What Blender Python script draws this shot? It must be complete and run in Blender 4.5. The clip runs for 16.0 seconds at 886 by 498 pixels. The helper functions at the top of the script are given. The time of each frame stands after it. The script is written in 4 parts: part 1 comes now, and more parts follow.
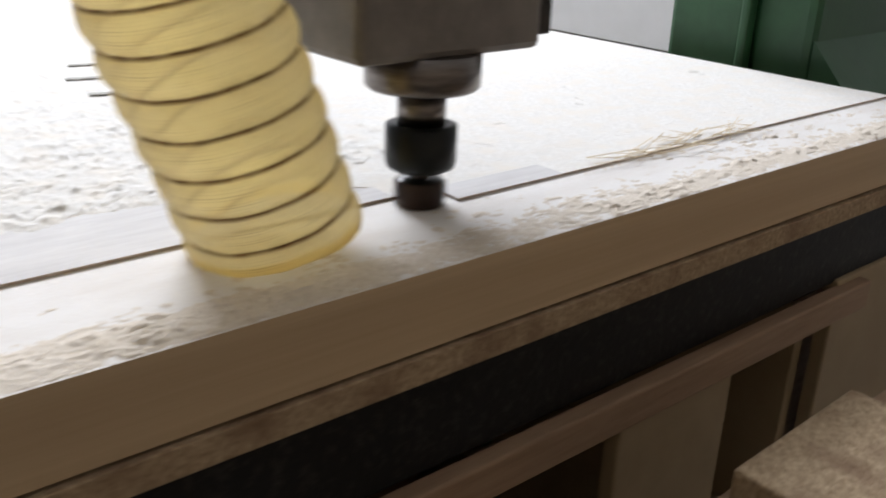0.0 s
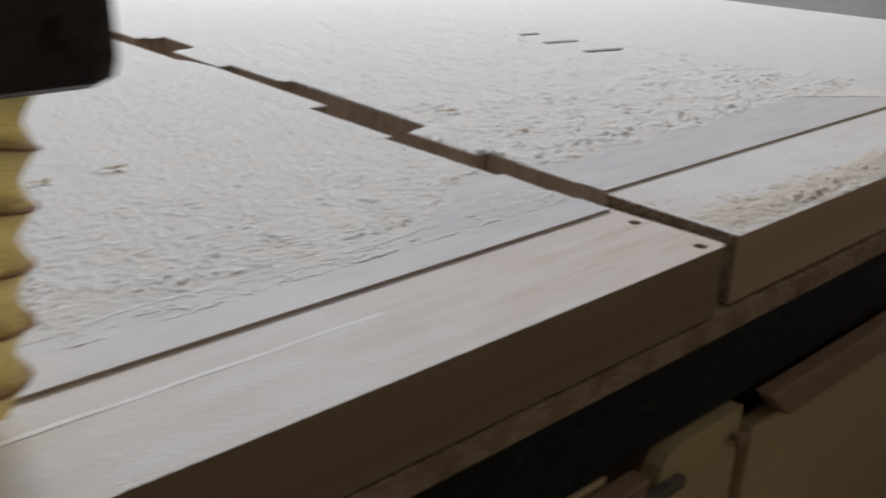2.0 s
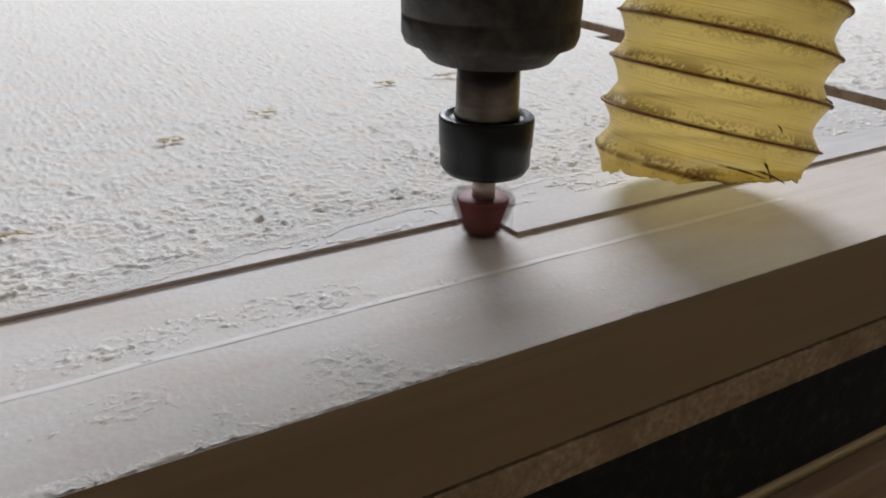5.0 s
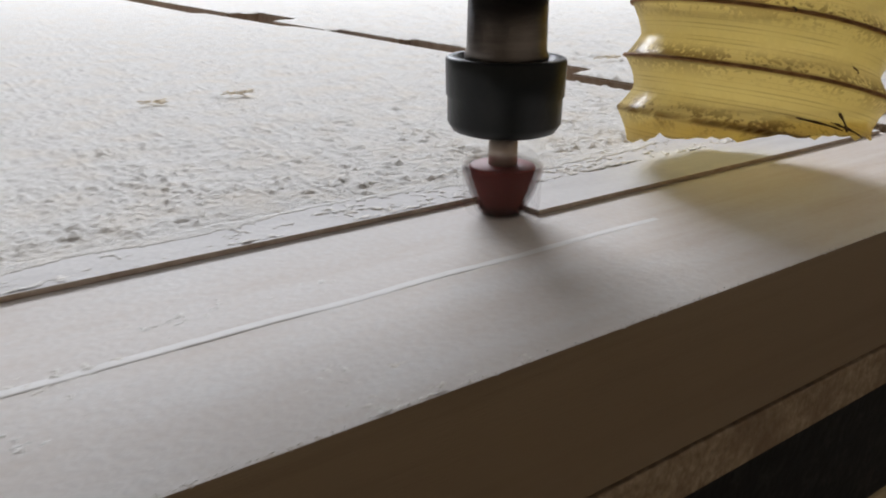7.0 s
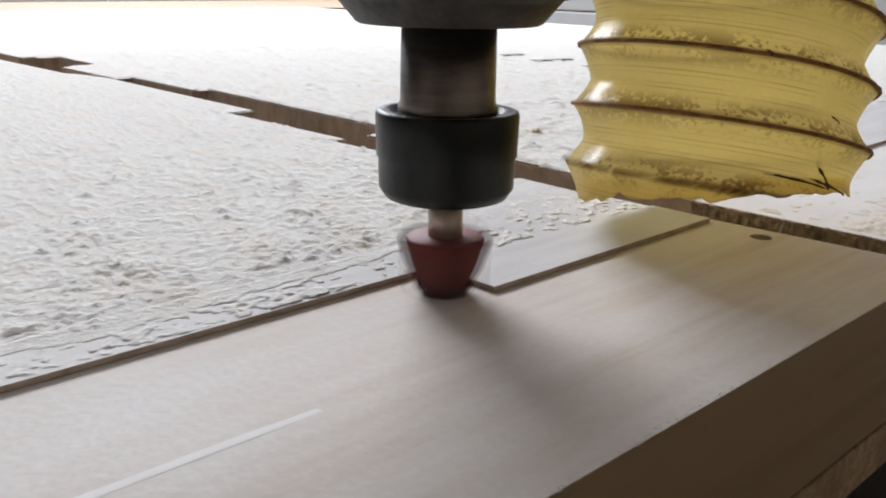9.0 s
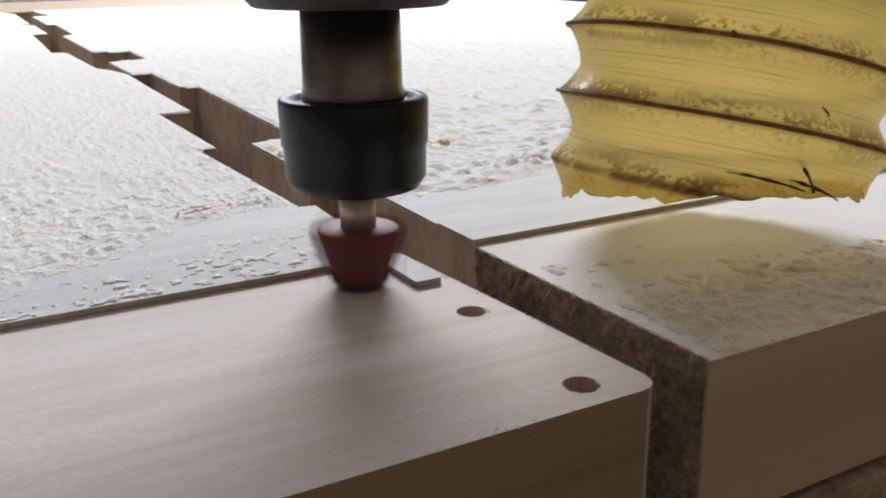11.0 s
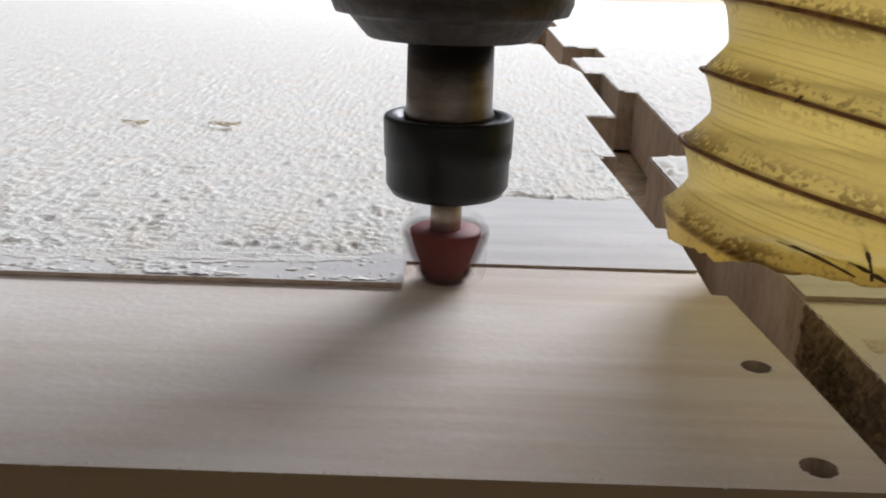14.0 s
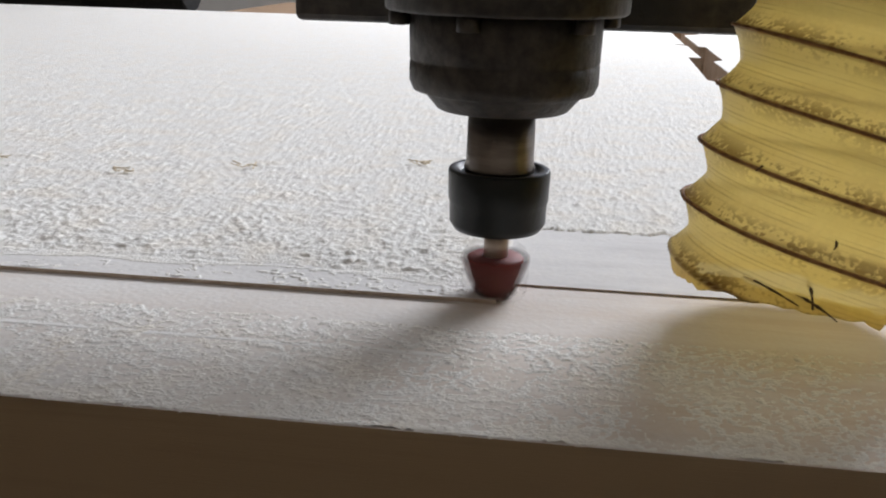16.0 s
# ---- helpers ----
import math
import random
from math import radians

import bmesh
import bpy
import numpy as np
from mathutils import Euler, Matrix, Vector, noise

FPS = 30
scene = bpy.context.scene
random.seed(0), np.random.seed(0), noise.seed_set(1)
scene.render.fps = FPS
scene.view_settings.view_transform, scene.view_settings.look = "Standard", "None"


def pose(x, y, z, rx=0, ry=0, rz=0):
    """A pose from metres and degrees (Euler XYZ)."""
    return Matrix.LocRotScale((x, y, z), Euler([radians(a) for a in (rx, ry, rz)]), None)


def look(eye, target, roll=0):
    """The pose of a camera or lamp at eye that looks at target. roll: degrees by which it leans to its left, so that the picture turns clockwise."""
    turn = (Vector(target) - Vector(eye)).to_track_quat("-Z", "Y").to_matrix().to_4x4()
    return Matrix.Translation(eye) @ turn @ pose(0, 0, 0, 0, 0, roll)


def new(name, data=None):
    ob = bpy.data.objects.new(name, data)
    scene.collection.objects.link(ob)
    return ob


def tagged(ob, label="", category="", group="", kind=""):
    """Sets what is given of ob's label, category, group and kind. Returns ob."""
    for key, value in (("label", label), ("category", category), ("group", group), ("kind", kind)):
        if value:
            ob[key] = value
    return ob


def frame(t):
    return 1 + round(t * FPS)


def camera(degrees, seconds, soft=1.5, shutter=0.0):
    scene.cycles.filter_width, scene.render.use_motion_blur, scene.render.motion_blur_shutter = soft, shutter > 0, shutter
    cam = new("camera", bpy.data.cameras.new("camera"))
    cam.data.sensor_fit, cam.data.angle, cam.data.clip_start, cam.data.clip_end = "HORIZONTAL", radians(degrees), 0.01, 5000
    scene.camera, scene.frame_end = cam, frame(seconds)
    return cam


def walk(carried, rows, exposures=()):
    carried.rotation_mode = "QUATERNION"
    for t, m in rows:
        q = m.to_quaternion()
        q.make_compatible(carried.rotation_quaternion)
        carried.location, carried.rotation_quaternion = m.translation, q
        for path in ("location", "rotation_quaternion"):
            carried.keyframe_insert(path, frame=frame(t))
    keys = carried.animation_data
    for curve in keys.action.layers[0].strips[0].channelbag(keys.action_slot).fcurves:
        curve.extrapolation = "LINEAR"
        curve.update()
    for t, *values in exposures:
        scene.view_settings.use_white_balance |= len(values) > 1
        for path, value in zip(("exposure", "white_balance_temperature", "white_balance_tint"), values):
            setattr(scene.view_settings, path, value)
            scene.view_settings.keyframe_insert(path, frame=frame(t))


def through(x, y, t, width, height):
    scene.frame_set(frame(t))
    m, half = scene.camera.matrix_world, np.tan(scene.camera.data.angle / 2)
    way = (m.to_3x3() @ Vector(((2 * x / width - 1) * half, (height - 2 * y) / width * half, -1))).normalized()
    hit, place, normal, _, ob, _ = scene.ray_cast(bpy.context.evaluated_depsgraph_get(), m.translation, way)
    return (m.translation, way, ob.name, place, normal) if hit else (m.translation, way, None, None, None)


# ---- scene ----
cam = camera(51.9, 16.0, soft=1.9, shutter=0.4)
PATH = [
    (0, (0.2098, -0.4138, 1.1351), (0.8085, 0.2940, 0.7603), 2.03),
    (0.5, (-0.0008, -0.4040, 1.1403), (0.6315, 0.2788, 0.7745), 2.29),
    (1, (-0.2135, -0.3690, 1.1336), (0.4360, 0.3002, 0.7727), 2.06),
    (1.5, (-0.4047, -0.3516, 1.1368), (0.2444, 0.3142, 0.7688), 1.62),
    (2, (-0.5675, -0.3251, 1.1431), (0.0515, 0.3654, 0.7689), 1.42),
    (2.5, (-0.6840, -0.2920, 1.1300), (-0.1236, 0.4439, 0.7499), 1.70),
    (3, (-0.7609, -0.2806, 1.1193), (-0.2438, 0.4818, 0.7302), 2.33),
    (3.5, (-0.7897, -0.2656, 1.1079), (-0.2905, 0.5068, 0.7154), 2.86),
    (4, (-0.7741, -0.2602, 1.1028), (-0.2818, 0.5145, 0.7061), 2.47),
    (4.5, (-0.7535, -0.2658, 1.1003), (-0.2605, 0.5063, 0.6992), 1.89),
    (7, (-0.5670, -0.1663, 1.0143), (0.0237, 0.5713, 0.6871), 0.75),
    (7.5, (-0.5149, -0.1337, 1.0051), (0.1072, 0.5851, 0.6948), 1.20),
    (8, (-0.4610, -0.1161, 1.0076), (0.1913, 0.5806, 0.7090), 1.29),
    (8.5, (-0.4275, -0.1073, 1.0103), (0.2324, 0.5844, 0.7168), 0.94),
    (9, (-0.3931, -0.1111, 1.0121), (0.2766, 0.5727, 0.7225), 1.09),
    (11.5, (-0.1234, -0.1707, 1.0095), (0.2786, 0.6929, 0.7052), -0.45),
    (12, (-0.1152, -0.1689, 1.0155), (0.2345, 0.7166, 0.7095), -0.03),
    (12.5, (-0.0949, -0.1633, 1.0077), (0.1583, 0.7525, 0.6958), -0.60),
    (13, (-0.0787, -0.1706, 1.0116), (0.0407, 0.7699, 0.6934), -0.24),
    (13.5, (-0.0892, -0.1803, 1.0180), (-0.0571, 0.7695, 0.7068), 0.71),
    (14, (-0.1125, -0.2008, 1.0279), (-0.1205, 0.7483, 0.7131), 1.66),
    (14.5, (-0.1315, -0.2274, 1.0431), (-0.1752, 0.7230, 0.7352), 1.80),
    (15, (-0.1680, -0.2605, 1.0521), (-0.2421, 0.6879, 0.7438), 1.69),
    (15.5, (-0.2081, -0.2778, 1.0530), (-0.3089, 0.6713, 0.7544), 1.59),
    (16, (-0.2286, -0.2910, 1.0635), (-0.3439, 0.6549, 0.7602), 1.54),
]
walk(cam, [(t, look(eye, target, roll)) for t, eye, target, roll in PATH],
     exposures=((0.0, 0.34), (0.5, 0.06), (1.0, -0.18), (1.5, -0.28), (2.0, -0.54), (2.5, -0.14), (3.0, -0.10), (3.5, -0.05), (4.5, -0.06), (7.0, -0.08), (7.5, -0.04), (8.0, 0.14), (9.0, 0.06), (11.5, 0.06), (12.5, 0.11), (13.5, 0.12), (14.5, 0.10), (15.5, 0.02), (16.0, 0.02)))

# ---- world and light ----
TOP = 0.90                      # height of the milled surface over the floor
world = bpy.data.worlds.new("world")
scene.world = world
world.use_nodes = True
wn = world.node_tree.nodes
sky = wn.new("ShaderNodeTexSky")
sky.sky_type, sky.sun_disc = "NISHITA", False
sky.sun_elevation, sky.sun_rotation = radians(40), radians(20)
wn["Background"].inputs["Strength"].default_value = 0.12
world.node_tree.links.new(sky.outputs[0], wn["Background"].inputs["Color"])


def lamp_area(name, place, target, sx, sy, power, colour):
    d = bpy.data.lights.new(name, "AREA")
    d.shape, d.size, d.size_y, d.energy, d.color = "RECTANGLE", sx, sy, power, colour
    ob = new(name, d)
    ob.matrix_basis = look(place, target)
    return ob


lamp_area("window_light", (1.8, 4.15, 3.25), (-0.2, 0.2, 0.9), 2.7, 1.15, 295, (0.945, 0.975, 1.055))


# ---- materials ----
def mat(name, colour, rough=0.6, metal=0.0, second=None, scale=40.0, detail=6.0, bump=0.0, bump_scale=200.0,
        stretch=(1, 1, 1), third=None, spec=0.5, low=0.35, high=0.65, random_tone=0.0):
    """Principled material with two scales of mottling and a fine relief."""
    m = bpy.data.materials.new(name)
    m.use_nodes = True
    nt = m.node_tree
    b = nt.nodes["Principled BSDF"]
    b.inputs["Roughness"].default_value, b.inputs["Metallic"].default_value = rough, metal
    b.inputs["Specular IOR Level"].default_value = spec
    b.inputs["Base Color"].default_value = (*colour, 1)
    tc = nt.nodes.new("ShaderNodeTexCoord")
    mp = nt.nodes.new("ShaderNodeMapping")
    mp.inputs["Scale"].default_value = stretch
    nt.links.new(tc.outputs["Object"], mp.inputs["Vector"])
    col = None
    if second:
        n = nt.nodes.new("ShaderNodeTexNoise")
        n.inputs["Scale"].default_value, n.inputs["Detail"].default_value = scale, detail
        n.inputs["Roughness"].default_value = 0.65
        nt.links.new(mp.outputs[0], n.inputs["Vector"])
        r = nt.nodes.new("ShaderNodeValToRGB")
        r.color_ramp.elements[0].position, r.color_ramp.elements[1].position = low, high
        r.color_ramp.elements[0].color, r.color_ramp.elements[1].color = (*colour, 1), (*second, 1)
        nt.links.new(n.outputs["Fac"], r.inputs["Fac"])
        col = r.outputs["Color"]
    if third:
        n2 = nt.nodes.new("ShaderNodeTexNoise")
        n2.inputs["Scale"].default_value, n2.inputs["Detail"].default_value = scale * 0.13, 4
        nt.links.new(mp.outputs[0], n2.inputs["Vector"])
        r2 = nt.nodes.new("ShaderNodeValToRGB")
        r2.color_ramp.elements[0].position, r2.color_ramp.elements[1].position = 0.45, 0.7
        r2.color_ramp.elements[0].color, r2.color_ramp.elements[1].color = (0, 0, 0, 1), (1, 1, 1, 1)
        nt.links.new(n2.outputs["Fac"], r2.inputs["Fac"])
        mx = nt.nodes.new("ShaderNodeMix")
        mx.data_type = "RGBA"
        nt.links.new(r2.outputs["Color"], mx.inputs["Factor"])
        if col:
            nt.links.new(col, mx.inputs["A"])
        else:
            mx.inputs["A"].default_value = (*colour, 1)
        mx.inputs["B"].default_value = (*third, 1)
        col = mx.outputs["Result"]
    if random_tone:
        oi = nt.nodes.new("ShaderNodeObjectInfo")
        mr = nt.nodes.new("ShaderNodeMapRange")
        mr.inputs["To Min"].default_value, mr.inputs["To Max"].default_value = 1 - random_tone, 1 + random_tone
        nt.links.new(oi.outputs["Random"], mr.inputs["Value"])
        hv = nt.nodes.new("ShaderNodeHueSaturation")
        nt.links.new(mr.outputs[0], hv.inputs["Value"])
        if col:
            nt.links.new(col, hv.inputs["Color"])
        else:
            hv.inputs["Color"].default_value = (*colour, 1)
        col = hv.outputs["Color"]
    if col:
        nt.links.new(col, b.inputs["Base Color"])
    if bump:
        nb = nt.nodes.new("ShaderNodeTexNoise")
        nb.inputs["Scale"].default_value, nb.inputs["Detail"].default_value = bump_scale, 5
        nt.links.new(mp.outputs[0], nb.inputs["Vector"])
        bp = nt.nodes.new("ShaderNodeBump")
        bp.inputs["Strength"].default_value, bp.inputs["Distance"].default_value = bump, 0.002
        nt.links.new(nb.outputs["Fac"], bp.inputs["Height"])
        nt.links.new(bp.outputs[0], b.inputs["Normal"])
    return m


MILLED = mat("milled_wood", (0.64, 0.55, 0.475), 0.7, second=(0.73, 0.655, 0.59), scale=18, stretch=(0.35, 7, 7), third=(0.72, 0.67, 0.63), spec=0.08)


def settle_dust(m, near, far, least, most):
    """Fine dust settled on the milled strip, thicker away from the joint of the boards."""
    nt = m.node_tree
    N, L = nt.nodes, nt.links
    b = N["Principled BSDF"]
    base = b.inputs["Base Color"].links[0].from_socket
    tc = N.new("ShaderNodeTexCoord")
    sep = N.new("ShaderNodeSeparateXYZ")
    L.new(tc.outputs["Object"], sep.inputs[0])
    away = N.new("ShaderNodeMapRange")
    away.interpolation_type = "SMOOTHSTEP"
    away.inputs["From Min"].default_value, away.inputs["From Max"].default_value = near, far
    away.inputs["To Min"].default_value, away.inputs["To Max"].default_value = least, most
    L.new(sep.outputs["X"], away.inputs["Value"])
    mp = N.new("ShaderNodeMapping")
    mp.inputs["Scale"].default_value = (0.55, 1.3, 1)
    L.new(tc.outputs["Object"], mp.inputs["Vector"])
    big = N.new("ShaderNodeTexNoise")
    big.inputs["Scale"].default_value, big.inputs["Detail"].default_value = 26, 5
    L.new(mp.outputs[0], big.inputs["Vector"])
    fine = N.new("ShaderNodeTexNoise")
    fine.inputs["Scale"].default_value, fine.inputs["Detail"].default_value = 300, 4
    L.new(tc.outputs["Object"], fine.inputs["Vector"])
    add = N.new("ShaderNodeMath")
    L.new(big.outputs["Fac"], add.inputs[0])
    L.new(away.outputs[0], add.inputs[1])
    grain = N.new("ShaderNodeMath")
    grain.operation = "MULTIPLY_ADD"
    L.new(fine.outputs["Fac"], grain.inputs[0])
    grain.inputs[1].default_value = 0.42
    L.new(add.outputs[0], grain.inputs[2])
    mask = N.new("ShaderNodeMapRange")
    mask.inputs["From Min"].default_value, mask.inputs["From Max"].default_value = 0.55, 1.25
    L.new(grain.outputs[0], mask.inputs["Value"])
    mx = N.new("ShaderNodeMix")
    mx.data_type = "RGBA"
    L.new(mask.outputs[0], mx.inputs["Factor"])
    L.new(base, mx.inputs["A"])
    mx.inputs["B"].default_value = (0.79, 0.775, 0.755, 1)
    L.new(mx.outputs["Result"], b.inputs["Base Color"])
    h = N.new("ShaderNodeMath")
    h.operation = "MULTIPLY"
    L.new(mask.outputs[0], h.inputs[0])
    L.new(fine.outputs["Fac"], h.inputs[1])
    bp = N.new("ShaderNodeBump")
    bp.inputs["Strength"].default_value, bp.inputs["Distance"].default_value = 0.2, 0.0016
    L.new(h.outputs[0], bp.inputs["Height"])
    L.new(bp.outputs[0], b.inputs["Normal"])


settle_dust(MILLED, -0.03, -0.42, -0.13, 0.32)
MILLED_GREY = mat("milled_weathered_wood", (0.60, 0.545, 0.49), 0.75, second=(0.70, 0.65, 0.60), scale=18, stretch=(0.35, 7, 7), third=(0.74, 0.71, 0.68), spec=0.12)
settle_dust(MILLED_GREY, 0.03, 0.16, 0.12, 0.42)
EDGE_PALE = mat("pale_board_edge", (0.52, 0.385, 0.235), 0.62, second=(0.62, 0.475, 0.30), scale=9, stretch=(0.3, 8, 12), bump=0.15, bump_scale=300, third=(0.42, 0.305, 0.185))
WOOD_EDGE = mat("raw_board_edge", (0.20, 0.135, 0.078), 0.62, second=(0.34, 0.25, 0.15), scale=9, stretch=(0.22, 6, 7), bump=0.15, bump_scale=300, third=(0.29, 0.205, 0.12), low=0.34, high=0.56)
CUT_FACE = mat("cut_wood_face", (0.40, 0.305, 0.225), 0.8, second=(0.56, 0.47, 0.385), scale=90, stretch=(1, 1, 0.5), bump=0.6, bump_scale=260)
DUST = mat("wood_dust", (0.75, 0.735, 0.70), 0.95, second=(0.88, 0.868, 0.84), scale=260, bump=0.5, bump_scale=620, third=(0.83, 0.79, 0.725), spec=0.02)
TAN_DUST = mat("tan_wood_dust", (0.62, 0.55, 0.46), 0.95, second=(0.76, 0.70, 0.62), scale=200, bump=0.5, bump_scale=620, third=(0.70, 0.64, 0.56), spec=0.1)
CLEAN = mat("planed_pale_board", (0.59, 0.575, 0.57), 0.75, second=(0.68, 0.67, 0.665), scale=20, stretch=(0.5, 5, 5), bump=0.3, bump_scale=260, spec=0.1)
settle_dust(CLEAN, -0.10, -0.28, -0.15, 0.30)
PARTICLE = mat("particle_board", (0.27, 0.19, 0.11), 0.85, second=(0.50, 0.38, 0.245), scale=210, bump=0.9, bump_scale=260, third=(0.22, 0.14, 0.08))
STEP_HIGHLIGHT = mat("white_step_highlight", (0.84, 0.825, 0.80), 0.9, second=(0.89, 0.88, 0.865), scale=90, spec=0.2)
END_GRAIN = mat("rough_end_grain", (0.17, 0.125, 0.085), 0.9, second=(0.38, 0.29, 0.20), scale=260, bump=0.8, bump_scale=320, third=(0.11, 0.08, 0.055))
STEEL_BLACK = mat("black_painted_steel", (0.010, 0.010, 0.010), 0.55, spec=0.25, second=(0.05, 0.047, 0.043), scale=110, bump=0.3, bump_scale=150, low=0.52, high=0.8)
CAST = mat("oily_cast_iron", (0.024, 0.022, 0.020), 0.5, metal=0.4, second=(0.07, 0.06, 0.05), scale=90, bump=0.45, bump_scale=160, third=(0.02, 0.02, 0.02))
STEEL = mat("brushed_steel", (0.22, 0.20, 0.185), 0.32, metal=1.0, second=(0.14, 0.125, 0.115), scale=30, stretch=(1, 1, 6), bump=0.1, bump_scale=200)
NUT_BLACK = mat("blackened_steel", (0.005, 0.007, 0.0065), 0.34, metal=0.0, second=(0.009, 0.011, 0.010), spec=0.28, scale=80, bump=0.06, bump_scale=300)
RED = mat("red_enamel", (0.17, 0.022, 0.022), 0.65, second=(0.24, 0.035, 0.03), scale=60)
BRASS = mat("worn_steel_shank", (0.55, 0.47, 0.40), 0.4, metal=0.6, second=(0.45, 0.38, 0.32), scale=60)
GREY_IRON = mat("grey_painted_iron", (0.15, 0.135, 0.12), 0.5, second=(0.22, 0.20, 0.18), scale=30, bump=0.2, bump_scale=120, third=(0.22, 0.20, 0.18))
GREEN = mat("green_machine_paint", (0.022, 0.085, 0.035), 0.45, second=(0.03, 0.11, 0.045), scale=20, bump=0.1, bump_scale=120, third=(0.03, 0.09, 0.05))
BEIGE = mat("beige_lacquered_board", (0.54, 0.425, 0.215), 0.5, second=(0.60, 0.485, 0.26), scale=10, bump=0.08, bump_scale=120, third=(0.48, 0.38, 0.22))
TAN = mat("tan_old_board", (0.33, 0.25, 0.145), 0.6, second=(0.39, 0.30, 0.18), scale=10, bump=0.1, bump_scale=120, third=(0.26, 0.185, 0.10))
BROWN = mat("brown_wood", (0.27, 0.17, 0.10), 0.6, second=(0.36, 0.24, 0.15), scale=20, stretch=(0.5, 6, 6), bump=0.2, bump_scale=150)
WALL = mat("white_wall", (0.72, 0.72, 0.71), 0.7, second=(0.78, 0.78, 0.78), scale=3, bump=0.1, bump_scale=60)
TIMBER = mat("pale_boards", (0.36, 0.29, 0.22), 0.75, second=(0.46, 0.38, 0.29), scale=6, stretch=(1, 1, 0.2), bump=0.2, bump_scale=60)
FLOOR = mat("concrete_floor", (0.20, 0.18, 0.16), 0.8, second=(0.28, 0.25, 0.22), scale=6, bump=0.3, bump_scale=50, third=(0.32, 0.28, 0.22))
FIBRE = mat("wood_splinter", (0.66, 0.54, 0.36), 0.8, second=(0.76, 0.66, 0.48), scale=200)
RUBBER = mat("dark_rib", (0.20, 0.09, 0.035), 0.75, second=(0.40, 0.22, 0.09), scale=150, spec=0.2)
SLOT_SHADE = mat("slot_shade_grey", (0.34, 0.32, 0.29), 0.9, second=(0.44, 0.42, 0.38), scale=120)
DUSTY_IRON = mat("dusty_cast_iron", (0.09, 0.075, 0.06), 0.8, second=(0.24, 0.20, 0.16), scale=70, bump=0.4, bump_scale=160)
GRIME = mat("sticky_grime", (0.06, 0.032, 0.016), 0.6, second=(0.09, 0.05, 0.025), scale=120)


def hose_material(name, tone, pale, deep, through, dirty):
    """Translucent yellow plastic skin, browned along its ribs, with resin specks and thin seams."""
    m = mat(name, tone, 0.24, second=pale, scale=38, bump=0.3, bump_scale=60, third=deep, spec=0.5)
    nt = m.node_tree
    N, L = nt.nodes, nt.links
    b = N["Principled BSDF"]
    base = b.inputs["Base Color"].links[0].from_socket

    def attr(name):
        n = N.new("ShaderNodeAttribute")
        n.attribute_name = name
        return n.outputs["Fac"]

    def span(v, a, c, lo, hi):
        n = N.new("ShaderNodeMapRange")
        n.inputs["From Min"].default_value, n.inputs["From Max"].default_value = a, c
        n.inputs["To Min"].default_value, n.inputs["To Max"].default_value = lo, hi
        L.new(v, n.inputs["Value"])
        return n.outputs[0]

    def calc(op, u, v):
        n = N.new("ShaderNodeMath")
        n.operation, n.use_clamp = op, op != "SUBTRACT"
        for k, w in enumerate((u, v)):
            if isinstance(w, float):
                n.inputs[k].default_value = w
            else:
                L.new(w, n.inputs[k])
        return n.outputs[0]

    tc = N.new("ShaderNodeTexCoord")
    specks = N.new("ShaderNodeTexNoise")
    specks.inputs["Scale"].default_value, specks.inputs["Detail"].default_value = 480, 4
    patches = N.new("ShaderNodeTexNoise")
    patches.inputs["Scale"].default_value, patches.inputs["Detail"].default_value = 55, 4
    for n in (specks, patches):
        L.new(tc.outputs["Object"], n.inputs["Vector"])
    near = span(attr("ridge"), 0.0, 0.30, 1.0, 0.05)
    above = span(attr("flank"), -0.5, 0.5, 0.5, 1.0)
    dirt = calc("MULTIPLY", span(calc("ADD", calc("MULTIPLY", specks.outputs["Fac"], 0.55), calc("MULTIPLY", patches.outputs["Fac"], 0.5)), 0.505, 0.555, 0.0, 1.0), calc("MULTIPLY", near, above))
    line = calc("MULTIPLY", span(attr("ridge"), 0.025, 0.085, 1.0, 0.0), span(patches.outputs["Fac"], 0.3, 0.6, 0.5, 0.9))
    wisps = N.new("ShaderNodeTexNoise")
    wisps.inputs["Scale"].default_value, wisps.inputs["Detail"].default_value = 34, 3
    L.new(tc.outputs["Object"], wisps.inputs["Vector"])
    seam = None
    for at, width, strength in ((0.36, 0.010, 0.30), (0.27, 0.006, 0.18), (0.43, 0.008, 0.22), (0.19, 0.005, 0.14)):
        dist = N.new("ShaderNodeMath")
        dist.operation = "COMPARE"
        L.new(attr("ridge"), dist.inputs[0])
        dist.inputs[1].default_value, dist.inputs[2].default_value = at, width
        one = calc("MULTIPLY", calc("MULTIPLY", dist.outputs[0], strength), span(wisps.outputs["Fac"], 0.38, 0.60, 0.1, 1.0))
        seam = one if seam is None else calc("MAXIMUM", seam, one)
    stain = calc("MAXIMUM", calc("MAXIMUM", line, calc("MULTIPLY", dirt, dirty)), seam)
    mx = N.new("ShaderNodeMix")
    mx.data_type = "RGBA"
    L.new(stain, mx.inputs["Factor"])
    L.new(base, mx.inputs["A"])
    mx.inputs["B"].default_value = (0.15, 0.066, 0.018, 1)
    L.new(mx.outputs["Result"], b.inputs["Base Color"])
    tr = N.new("ShaderNodeBsdfTranslucent")
    tint = N.new("ShaderNodeMix")
    tint.data_type = "RGBA"
    L.new(stain, tint.inputs["Factor"])
    tint.inputs["A"].default_value, tint.inputs["B"].default_value = (*through, 1), (0.18, 0.08, 0.02, 1)
    L.new(tint.outputs["Result"], tr.inputs["Color"])
